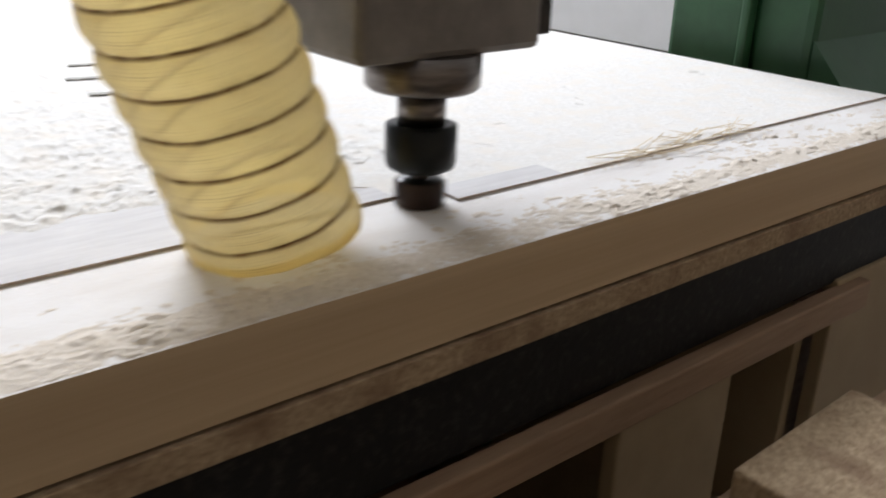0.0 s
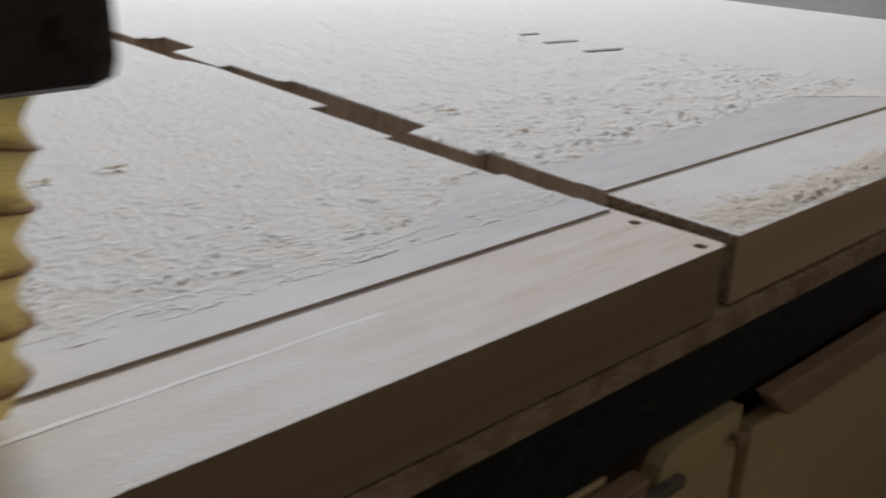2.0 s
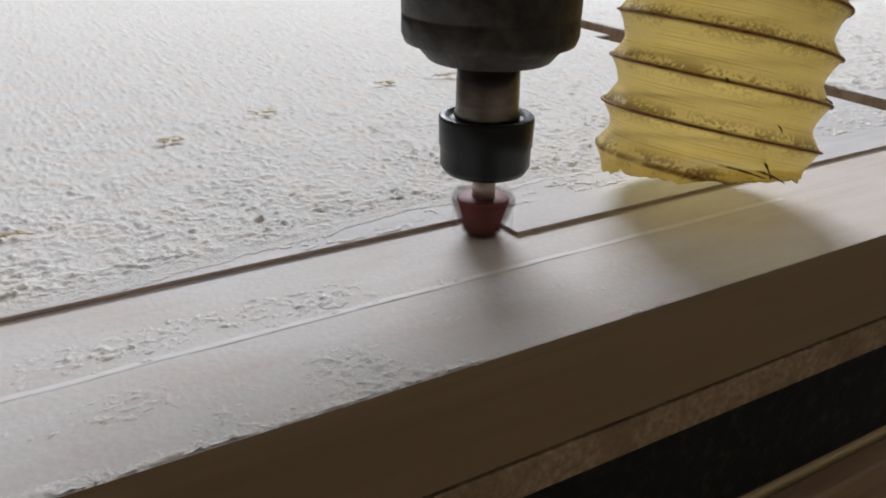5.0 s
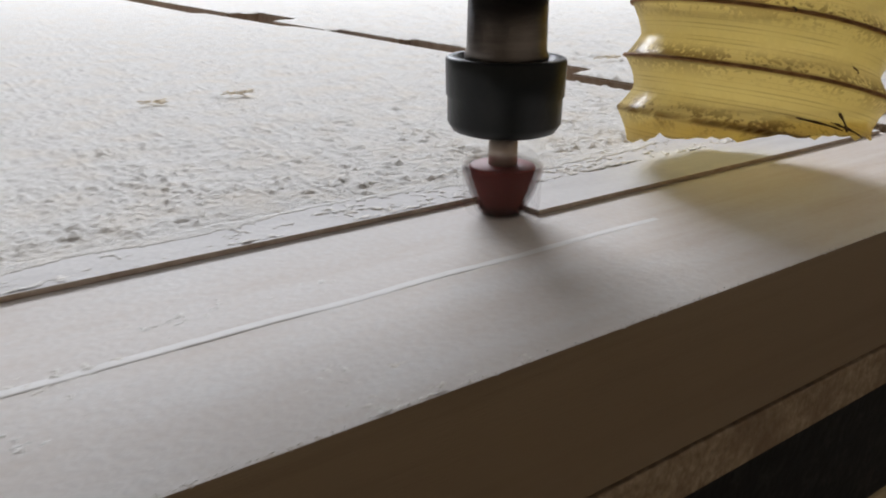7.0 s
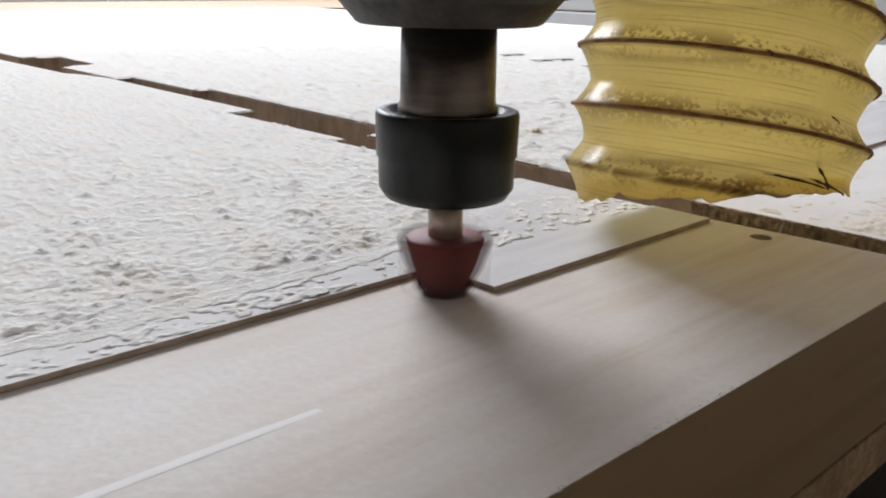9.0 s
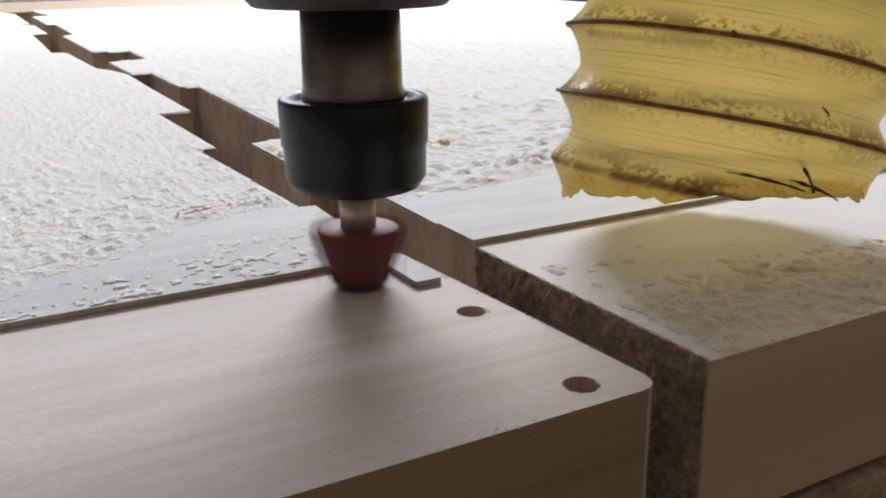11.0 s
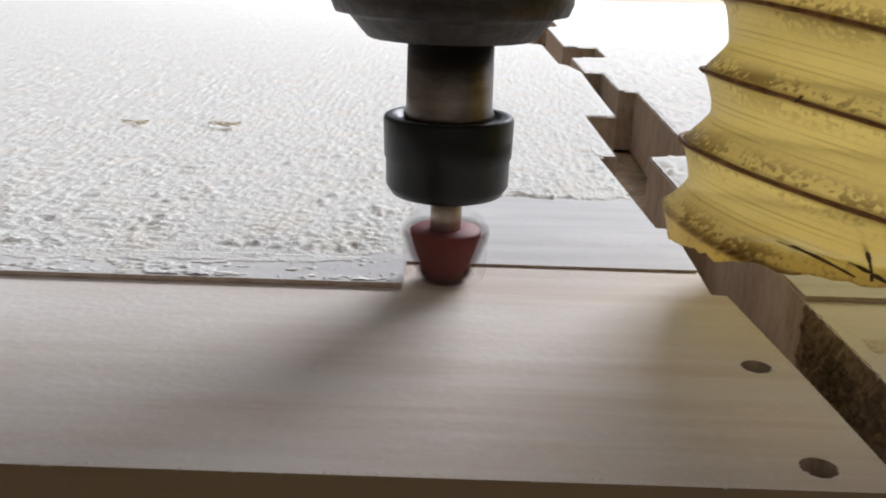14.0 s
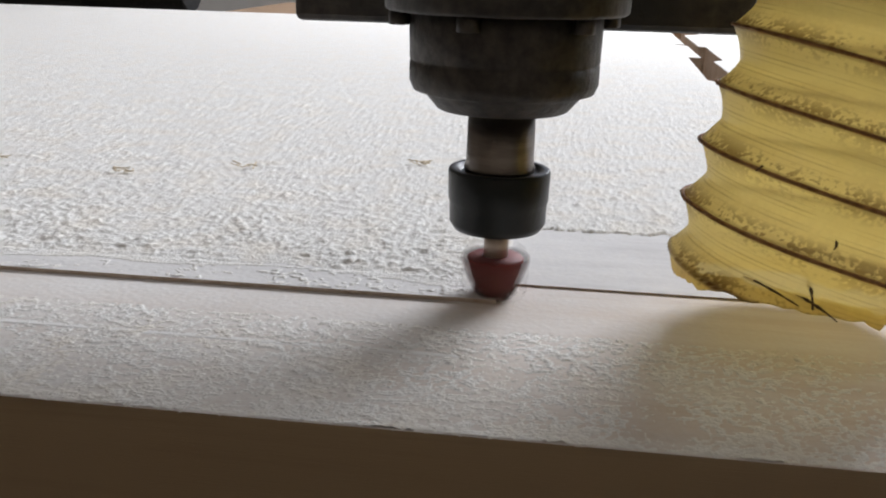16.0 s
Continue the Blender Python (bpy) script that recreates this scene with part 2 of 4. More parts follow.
    ms = N.new("ShaderNodeMixShader")
    ms.inputs[0].default_value = 0.66
    L.new(b.outputs[0], ms.inputs[1])
    L.new(tr.outputs[0], ms.inputs[2])
    clear = N.new("ShaderNodeBsdfTransparent")
    tint2 = N.new("ShaderNodeMix")
    tint2.data_type = "RGBA"
    L.new(stain, tint2.inputs["Factor"])
    tint2.inputs["A"].default_value, tint2.inputs["B"].default_value = (0.97, 0.82, 0.42, 1), (0.18, 0.08, 0.02, 1)
    L.new(tint2.outputs["Result"], clear.inputs["Color"])
    mt = N.new("ShaderNodeMixShader")
    mt.inputs[0].default_value = 0.16
    L.new(ms.outputs[0], mt.inputs[1])
    L.new(clear.outputs[0], mt.inputs[2])
    L.new(mt.outputs[0], N["Material Output"].inputs["Surface"])
    return m


HOSE = hose_material("yellow_translucent_plastic", (0.86, 0.67, 0.26), (0.92, 0.79, 0.43), (0.79, 0.56, 0.18), (1.0, 0.90, 0.48), 0.9)
HOSE_PALE = hose_material("pale_translucent_plastic", (0.90, 0.74, 0.42), (0.94, 0.84, 0.60), (0.86, 0.64, 0.30), (1.0, 0.92, 0.62), 0.25)


def sweep_material(name, colour, share):
    """The veil of fast turning blades."""
    m = mat(name, colour, 1.0, spec=0.0)
    nt = m.node_tree
    tp = nt.nodes.new("ShaderNodeBsdfTransparent")
    mx = nt.nodes.new("ShaderNodeMixShader")
    mx.inputs[0].default_value = share
    nt.links.new(tp.outputs[0], mx.inputs[1])
    nt.links.new(nt.nodes["Principled BSDF"].outputs[0], mx.inputs[2])
    nt.links.new(mx.outputs[0], nt.nodes["Material Output"].inputs["Surface"])
    return m


SWEEP = sweep_material("turning_blades", (0.50, 0.44, 0.42), 0.07)
SWEEP_RED = sweep_material("turning_red_flank", (0.17, 0.035, 0.032), 0.20)
SWEEP_DARK = sweep_material("turning_dark_blades", (0.10, 0.07, 0.06), 0.16)


# ---- mesh helpers ----
def link(name, bm, material, parent=None, label="", smooth=False):
    me = bpy.data.meshes.new(name)
    if smooth:
        for f in bm.faces:
            f.smooth = True
    bm.to_mesh(me)
    bm.free()
    for mm in (material if isinstance(material, (list, tuple)) else [material]):
        me.materials.append(mm)
    ob = new(name, me)
    ob.parent = parent
    if label:
        ob["label"] = label
    return ob


def part(name, bm, material, parent, label="", smooth=False):
    return link(name, bm, material, parent, label, smooth)


def thing(name, label, category, place=(0, 0, 0), group="", kind=""):
    ob = new(name)
    ob.location = place
    return tagged(ob, label, category, group, kind)


def box(x0, x1, y0, y1, z0, z1, bevel=0.0, bm=None):
    """A bevelled block between the given faces."""
    bm = bm or bmesh.new()
    r = bmesh.ops.create_cube(bm, size=1, matrix=Matrix.Translation(((x0 + x1) / 2, (y0 + y1) / 2, (z0 + z1) / 2))
                              @ Matrix.Diagonal((x1 - x0, y1 - y0, z1 - z0, 1)))
    if bevel:
        edges = list({e for v in r["verts"] for e in v.link_edges})
        bmesh.ops.bevel(bm, geom=edges, offset=bevel, segments=2, affect="EDGES", profile=0.5)
    return bm


def lathe(profile, steps=48, bm=None, closed=True):
    """A turned solid from (radius, height) pairs, bottom to top."""
    bm = bm or bmesh.new()
    rings = []
    for r, z in profile:
        rings.append([bm.verts.new((r * math.cos(2 * math.pi * i / steps), r * math.sin(2 * math.pi * i / steps), z)) for i in range(steps)])
    for a, b in zip(rings, rings[1:]):
        for i in range(steps):
            f = bm.faces.new((a[i], a[(i + 1) % steps], b[(i + 1) % steps], b[i]))
            f.smooth = True
    if closed:
        bm.faces.new(list(reversed(rings[0])))
        bm.faces.new(rings[-1])
    return bm


def prism(outline, z0, z1):
    """An upright solid over a plan outline (counter-clockwise)."""
    bm = bmesh.new()
    low = [bm.verts.new((x, y, z0)) for x, y in outline]
    high = [bm.verts.new((x, y, z1)) for x, y in outline]
    bm.faces.new(list(reversed(low)))
    bm.faces.new(high)
    n = len(outline)
    for i in range(n):
        bm.faces.new((low[i], low[(i + 1) % n], high[(i + 1) % n], high[i]))
    return bm


# ---- the plan of the table ----
LINE_1, LINE_2, LINE_3 = 0.1015, 0.1340, 0.1635     # edges left by the passes of the cutter
STEP = 0.0023                                      # depth of one pass
THICK = 0.0565
BACK = 2.35
LEFT_END, RIGHT_END = -2.3, 1.375
# plan of the toothed gap, from the front edge to the far end
GAP_LEFT = [(0.0035, 0.0), (-0.004, 0.137), (-0.0085, 0.138), (-0.005, 0.223), (-0.0125, 0.224), (-0.0175, 0.381), (-0.006, 0.382), (-0.006, 0.534),
            (0.0185, 0.535), (0.022, 0.69), (0.026, 0.815), (0.017, 0.87), (0.0083, 0.884), (0.0073, 1.10), (-0.009, 1.118), (0.006, 1.470), (0.0295, 1.471),
            (0.0357, 1.73), (0.010, 1.755), (0.034, 1.77), (0.045, 2.19), (0.02, 2.32), (0.02, BACK)]
GAP_RIGHT = [(0.0275, 0.0045), (0.0265, 0.132), (0.030, 0.282), (0.0150, 0.283), (0.0155, 0.384), (0.048, 0.393), (0.0605, 0.682), (0.045, 0.683),
             (0.047, 0.815), (0.0285, 0.817), (0.030, 0.95), (0.0748, 0.964), (0.0791, 1.083), (0.0356, 1.095), (0.0417, 1.41), (0.0617, 1.437), (0.0706, 1.715),
             (0.0566, 1.72), (0.0657, 2.045), (0.107, 2.08), (0.0956, 2.2), (0.0956, BACK)]


# ---- room ----
def structure(name, bm, material, label):
    return tagged(link(name, bm, material), label, name.split("_")[0], "", "structure")


# unseen shell added round the table; wall and ceiling tones set the bounce light
structure("floor", box(-6, 6, -4, 4.4, -0.1, 0), FLOOR, "grey concrete workshop floor")
structure("ceiling", box(-6, 6, -4, 4.4, 4.8, 4.9), WALL, "unseen white ceiling added to bounce light")
structure("wall_south", box(-6, 6, -4.2, -4, 0, 4.8), TIMBER, "unseen pale wall added to bounce light")
structure("wall_east", box(6, 6.2, -4, 4.4, 0, 4.8), WALL, "unseen plain white wall added to bounce light")
structure("wall_west", box(-6.2, -6, -4, 4.4, 0, 4.8), TIMBER, "unseen pale wall added to bounce light")
for nm, dims in (("wall_north_low", (-6, 6, 4.4, 4.6, 0, 2.0)), ("wall_north_high", (-6, 6, 4.4, 4.6, 4.3, 4.8)),
                 ("wall_north_a", (-6, -1.0, 4.4, 4.6, 2.0, 4.3)), ("wall_north_b", (4.0, 6, 4.4, 4.6, 2.0, 4.3))):
    structure(nm, box(*dims), WALL, "whitewashed workshop wall round a wide window")
window = thing("window_1", "wide bright workshop window with slim white bars", "window", kind="structure")
for i in range(7):
    x = -1.0 + i * 5.0 / 6
    part("mullion", box(x - 0.025, x + 0.025, 4.45, 4.52, 2.0, 4.3), WALL, window)

# white sheeted screen beyond the end of the table
screen = thing("wall_screen", "white ribbed sheet screen behind the table end", "screen", kind="structure")
for i in range(12):
    z = 0.0 + i * 0.22
    part("panel", box(2.6, 2.63, -1.2, 3.2, z, z + 0.214, 0.004), WALL, screen)


# ---- table and boards ----
def board_mesh(outline, z0, z1, skip=()):
    bm = prism(outline, z0, z1)
    bm.normal_update()
    for f in bm.faces:
        n = f.normal
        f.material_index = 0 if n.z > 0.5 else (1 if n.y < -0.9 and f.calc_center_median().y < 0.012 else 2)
    return bm


def bored(ob, holes, depth):
    """Bores round holes into the top of a board."""
    bm = bmesh.new()
    for x, y, r in holes:
        bmesh.ops.create_cone(bm, cap_ends=True, segments=20, radius1=r, radius2=r * 1.06, depth=depth * 2,
                              matrix=Matrix.Translation((x, y, 0)))
    me = bpy.data.meshes.new("bore")
    bm.to_mesh(me)
    bm.free()
    me.materials.append(CUT_FACE)
    tool = new("bore", me)
    tool.location = (0, 0, TOP)
    mod = ob.modifiers.new("bore", "BOOLEAN")
    mod.object, mod.operation, mod.solver = tool, "DIFFERENCE", "EXACT"
    bpy.context.view_layer.update()
    done = bpy.data.meshes.new_from_object(ob.evaluated_get(bpy.context.evaluated_depsgraph_get()))
    ob.modifiers.clear()
    ob.data = done
    bpy.data.objects.remove(tool)


def along(line, y):
    for (xa, ya), (xb, yb) in zip(line, line[1:]):
        if ya <= y <= yb:
            return xa + (xb - xa) * (y - ya) / max(yb - ya, 1e-6)
    return line[-1][0]


workpiece_left = thing("workpiece", "thick pale wooden board being surfaced, dusty, with two bored holes", "wooden board", (0, 0, TOP), "boards on the table")
workpiece_right = thing("workpiece", "thick pale wooden board with a dusty planed strip", "wooden board", (0, 0, TOP), "boards on the table")

GL = [(-0.0015, 0.0), (0.0012, 0.0004), (0.0036, 0.0018), (0.0052, 0.0040), (0.0058, 0.0075), (0.0030, 0.06), (-0.0025, 0.137)] + GAP_LEFT[2:]
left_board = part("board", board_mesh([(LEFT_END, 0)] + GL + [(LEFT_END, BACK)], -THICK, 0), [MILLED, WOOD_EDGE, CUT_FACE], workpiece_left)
bored(left_board, [(-0.0109, 0.0725, 0.0048), (-0.0132, 0.0112, 0.0050)], 0.02)
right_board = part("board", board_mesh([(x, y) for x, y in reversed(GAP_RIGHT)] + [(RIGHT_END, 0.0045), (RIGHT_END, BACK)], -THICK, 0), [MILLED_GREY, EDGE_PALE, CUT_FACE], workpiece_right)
bored(right_board, [(0.0995, 0.013, 0.005)], 0.02)


def raised(outline, parent, name, material, height):
    bm = prism(outline, 0.0002, height)
    bm.normal_update()
    for f in bm.faces:
        f.material_index = 0 if f.normal.z > 0.5 else 1
    return part(name, bm, [material, CUT_FACE], parent)


# untouched surface behind the passes
raised([(LEFT_END, LINE_3)] + [(along(GL, LINE_3) - 0.0005, LINE_3)] + [(x - 0.0005, y) for x, y in GL if y > LINE_3] + [(LEFT_END, BACK)],
       workpiece_left, "top_layer", CLEAN, 0.0011)
raised([(LEFT_END, 0.285)] + [(along(GL, 0.285) - 0.0008, 0.285)] + [(x - 0.0008, y) for x, y in GL if y > 0.285] + [(LEFT_END, BACK - 0.001)],
       workpiece_left, "dusted_layer", DUST, 0.0016)
raised([(x + 0.0005, y) for x, y in reversed(GAP_RIGHT) if y > LINE_3] + [(along(GAP_RIGHT, LINE_3) + 0.0005, LINE_3), (RIGHT_END, LINE_3), (RIGHT_END, BACK)],
       workpiece_right, "top_layer", CLEAN, 0.0011)
raised([(x + 0.0008, y) for x, y in reversed(GAP_RIGHT) if 0.235 < y < BACK] + [(along(GAP_RIGHT, 0.235) + 0.0008, 0.235), (0.52, 0.235), (0.62, LINE_3 + 0.0004), (RIGHT_END - 0.001, LINE_3 + 0.0004), (RIGHT_END - 0.001, BACK - 0.001), (0.097, BACK - 0.001)],
       workpiece_right, "dusted_layer", DUST, 0.0016)

# strips that the cutter takes away, in short lengths
HEAD_GAP = 1.448                 # from one cutter to the other
AXIS_1, AXIS_2 = 0.1135, 0.1453  # lines on which the cutter goes out and comes back
RUN = [(0.0, -0.8180), (1.0, -0.7450), (1.5, -0.7075), (2.0, -0.6705), (2.5, -0.6350), (3.0, -0.6033), (3.5, -0.5665), (4.5, -0.4940), (7.0, -0.3110), (7.5, -0.2755), (8.0, -0.2410), (8.5, -0.2070), (9.0, -0.1722),
       (11.5, 0.0031), (11.7, 0.0100), (12.0, 0.0085), (12.2, 0.0080), (12.5, -0.0068), (13.0, -0.0440), (13.5, -0.0786), (14.0, -0.1146), (14.5, -0.1502),
       (15.0, -0.1840), (15.5, -0.2210), (16.0, -0.2550)]


def head_x(t):
    return float(np.interp(t, [a for a, _ in RUN], [b for _, b in RUN]))


def head_y(t):
    return float(np.interp(t, [11.62, 12.42], [AXIS_1, AXIS_2]))


FALLING = []


def strip(parent, x0, x1, y0, y1, times=None, dusty=CLEAN):
    ob = raised([(x0, y0), (x1, y0), (x1, y1), (x0, y1)], parent, "wood_strip", dusty, STEP)
    if times is not None:
        FALLING.append((ob, times))
    return ob


def strips(parent, x0, x1, y0, y1, when):
    n = max(1, round((x1 - x0) / 0.0102))
    for i in range(n):
        a, b = x0 + (x1 - x0) * i / n, x0 + (x1 - x0) * (i + 1) / n
        strip(parent, a, b, y0, y1, when((a + b) / 2))


pass_one = lambda x: float(np.interp(x - 0.008, [b for a, b in RUN if a < 11.8], [a for a, b in RUN if a < 11.8]))
pass_two = lambda x: float(np.interp(-x - 0.008, [-b for a, b in RUN if a > 12.1] + [1.0], [a for a, b in RUN if a > 12.1] + [30.0]))
strips(workpiece_left, -0.645, -0.006, LINE_1, LINE_2, pass_one)
strip(workpiece_left, LEFT_END, -0.345, LINE_2, LINE_3, None, CLEAN)
# thin ridge at the step between passes, its highlight painted in white
bm = bmesh.new()
prev = None
for i in range(520):
    x = -0.262 - i * 0.002
    h = 0.00036 * min(1.0, max(0.0, (-0.25 - x) / 0.14)) * min(1.0, max(0.1, (x + 0.84) / 0.2)) * max(0.05, 0.75 + 0.9 * noise.noise((x * 16, 0, 2)) + 0.4 * noise.noise((x * 90, 0, 5)))
    y = 0.0672 + 0.0007 * noise.noise((x * 30, 0, 8))
    row = [bm.verts.new((x, y + d, z)) for d, z in ((-0.0007, -0.0001), (-0.0002, h * 0.8), (0.0006, h), (0.0022, h * 0.55), (0.0055, -0.0001))]
    if prev:
        for k in range(4):
            bm.faces.new((prev[k], prev[k + 1], row[k + 1], row[k])).smooth = True
    prev = row
bmesh.ops.recalc_face_normals(bm, faces=bm.faces)
part("step_ridge", bm, STEP_HIGHLIGHT, workpiece_left, "thin ridge between two passes, its highlight painted white")
strips(workpiece_left, -0.345, -0.0085, LINE_2, LINE_3, pass_two)
strips(workpiece_right, 0.64, 0.78, LINE_1, LINE_2, lambda x: pass_one(x - HEAD_GAP))
strip(workpiece_right, 0.78, RIGHT_END, LINE_1, LINE_2, None, DUST)
strip(workpiece_right, 0.0270, 0.62, LINE_2, LINE_3)
raised([(0.62, LINE_2), (RIGHT_END, LINE_2), (RIGHT_END, LINE_3 + 0.0003), (0.62, LINE_3 + 0.0003)], workpiece_right, "wood_strip", DUST, 0.0016)

table = thing("machine_table", "long machine table with a black steel rail under particle board", "machine table")
part("spoil_board", box(LEFT_END, RIGHT_END, 0.0004, BACK, TOP - 0.0798, TOP - THICK - 0.0030, 0.0008), PARTICLE, table, "rough brown particle board")
part("rail", box(LEFT_END, RIGHT_END + 0.02, 0.012, 0.09, TOP - 0.164, TOP - 0.080, 0.004), STEEL_BLACK, table, "black steel rail")
part("frame", box(LEFT_END, RIGHT_END, 0.09, BACK, TOP - 0.18, TOP - 0.080), STEEL_BLACK, table)
for x in (-2.1, -0.7, 0.9):
    part("leg", box(x - 0.06, x + 0.06, 0.35, 0.47, 0, TOP - 0.18, 0.004), GREEN, table)
    part("leg", box(x - 0.06, x + 0.06, 1.9, 2.02, 0, TOP - 0.18, 0.004), GREEN, table)

# low cabinets in front of the table frame
def knob(x, y, z, parent):
    k = part("knob", lathe([(0.003, 0), (0.003, 0.006), (0.0085, 0.008), (0.0095, 0.011), (0.006, 0.013)], 16), BROWN, parent, "small brown knob")
    k.matrix_basis = pose(x, y, z, 90, 0, 0)


def ledge(x0, x1, parent, cut0=0.0, cut1=0.0, drop=0.0):
    """A plank under the rail, its ends cut at a slant."""
    bm = bmesh.new()
    z0, z1 = 0.702 - drop, 0.736 - drop
    ends = [(x0, z1), (x0 + cut0, z0), (x1 - cut1, z0), (x1, z1)]
    front = [bm.verts.new((x, -0.008, z)) for x, z in ends]
    back = [bm.verts.new((x, 0.0105, z)) for x, z in ends]
    bm.faces.new(front)
    bm.faces.new(list(reversed(back)))
    for i in range(4):
        bm.faces.new((front[(i + 1) % 4], front[i], back[i], back[(i + 1) % 4]))
    bmesh.ops.bevel(bm, geom=list(bm.edges), offset=0.0025, segments=2, affect="EDGES", profile=0.5)
    return part("ledge", bm, BROWN, parent, "worn brown wooden ledge")


def carcass(x0, x1, label):
    c = thing("low_cabinet", label, "cabinet", (0, 0, 0), "cabinets under the table")
    part("body", box(x0 + 0.004, x1 - 0.004, 0.100, 0.42, 0.06, 0.70), BROWN, c)
    return c


def front_panel(x0, x1, parent, material, y=0.012, top=0.735, name="door"):
    return part(name, box(x0, x1, y, y + 0.018, 0.10, top, 0.003), material, parent)


c = carcass(-1.66, -0.060, "beige cabinet with a worn plank under the machine rail")
ledge(-1.62, -0.066, c, 0.0, 0.014, 0.005)
for a, b in ((-1.655, -1.135), (-1.128, -0.612), (-0.605, -0.094)):
    front_panel(a, b, c, BEIGE)
for x in (-0.60, -0.094):
    b = part("bolt", lathe([(0.006, 0), (0.006, 0.003), (0.004, 0.004)], 12), DUSTY_IRON, c)
    b.matrix_basis = pose(x, -0.008, 0.722, 90, 0, 0)
part("latch", box(-0.062, -0.013, -0.006, 0.004, 0.697, 0.707, 0.002), DUSTY_IRON, c, "dark iron latch")
c = carcass(-0.052, 0.088, "narrow beige cabinet door with a small brown knob")
bm = bmesh.new()
outline = [(-0.038, 0.10), (0.077, 0.10), (0.077, 0.733), (-0.012, 0.733), (-0.025, 0.729), (-0.035, 0.719), (-0.038, 0.706)]
front = [bm.verts.new((x, 0.004, z)) for x, z in outline]
back = [bm.verts.new((x, 0.022, z)) for x, z in outline]
bm.faces.new(front)
bm.faces.new(list(reversed(back)))
for i in range(len(outline)):
    bm.faces.new((front[(i + 1) % 7], front[i], back[i], back[(i + 1) % 7]))
knob(0.066, 0.004, 0.707, part("door", bm, BEIGE, c, "beige door with a rounded corner"))
c = carcass(0.096, 0.628, "wide plain beige cabinet under a brown wooden ledge")
ledge(0.104, 1.185, c, 0.038, 0.0)
d = front_panel(0.099, 0.622, c, BEIGE, 0.002, 0.702)
part("scar", box(0.361, 0.376, 0.0005, 0.003, 0.690, 0.695, 0.0008), BROWN, d)
c = thing("open_shelf", "open wooden shelf unit with dark recesses under the table", "shelf")
part("side", box(0.628, 0.646, 0.03, 0.42, 0.06, 0.707, 0.002), TAN, c)
part("side", box(1.112, 1.130, 0.03, 0.42, 0.06, 0.707, 0.002), TAN, c)
part("back_panel", box(0.648, 1.110, 0.40, 0.418, 0.06, 0.707), BROWN, c)
part("front_panel", box(0.780, 0.952, 0.008, 0.026, 0.06, 0.700, 0.003), TAN, c, "plain tan panel")
for z in (0.08, 0.42):
    part("board", box(0.648, 1.110, 0.03, 0.398, z - 0.02, z, 0.002), TAN, c)
c = carcass(1.132, 1.62, "tan wooden cabinet at the end of the table")
front_panel(1.136, 1.616, c, TAN, 0.006, 0.742)

# particle board offcut and a screw clamp on a low bench beside the cabinets
bench = thing("low_bench", "low dark wooden bench in front of the cabinets", "bench")
part("top", box(0.57, 1.20, -0.46, -0.125, 0.690, 0.725, 0.004), BROWN, bench)
for x in (0.62, 1.15):
    for y in (-0.42, -0.165):
        part("leg", box(x - 0.03, x + 0.03, y - 0.03, y + 0.03, 0, 0.690, 0.003), BROWN, bench)
offcut = tagged(link("board_offcut", box(0, 0.168, -0.26, 0, 0, 0.054, 0.003), PARTICLE), "thick rough particle board offcut on the bench", "board offcut")
offcut.matrix_basis = pose(0.689, -0.153, 0.7255, 0, 0, 2)
vise = thing("bench_clamp", "worn dark iron bench clamp with a round jaw", "clamp", (0.632, -0.190, 0.7255))
part("base", box(-0.045, 0.045, -0.04, 0.04, 0, 0.012, 0.003), DUSTY_IRON, vise)
part("body", box(-0.018, 0.018, -0.022, 0.022, 0.012, 0.024, 0.004), DUSTY_IRON, vise)
k = part("jaw", lathe([(0.022, -0.010), (0.028, -0.009), (0.030, 0.0), (0.028, 0.009), (0.022, 0.010), (0.018, 0.008), (0.016, 0.0), (0.018, -0.008), (0.022, -0.010)], 36, closed=False), DUSTY_IRON, vise)
k.matrix_basis = pose(0, 0, 0.036, 90, 0, 30)
k = part("handle", lathe([(0.005, -0.07), (0.005, 0.07)], 16), STEEL, vise)
k.matrix_basis = pose(-0.01, -0.034, 0.020, 0, 90, 20)


# ---- loose dust ----
def dust_field(name, xs, ys, height, material, parent=None, base=0.0011, label="", least=0.00005):
    """A layer of loose dust over a grid, only where it lies."""
    nx, ny = len(xs), len(ys)
    z = [[height(x, y) for y in ys] for x in xs]
    index, verts, faces = {}, [], []

    def vert(i, j):
        if (i, j) not in index:
            index[i, j] = len(verts)
            verts.append((xs[i], ys[j], base + max(0.0, z[i][j]) - 0.0004 * (z[i][j] <= least)))
        return index[i, j]

    for i in range(nx - 1):
        for j in range(ny - 1):
            if max(z[i][j], z[i + 1][j], z[i][j + 1], z[i + 1][j + 1]) > least:
                faces.append((vert(i, j), vert(i + 1, j), vert(i + 1, j + 1), vert(i, j + 1)))
    me = bpy.data.meshes.new(name)
    me.from_pydata(verts, [], faces)
    me.materials.append(material)
    me.polygons.foreach_set("use_smooth", [True] * len(me.polygons))
    ob = new(name, me)
    if parent:
        ob.parent = parent
        return ob
    ob.location = (0, 0, TOP)
    return tagged(ob, label, "sawdust", "", "stuff")


def rough_noise(x, y, s):
    return noise.noise((x * s, y * s, 3.7))


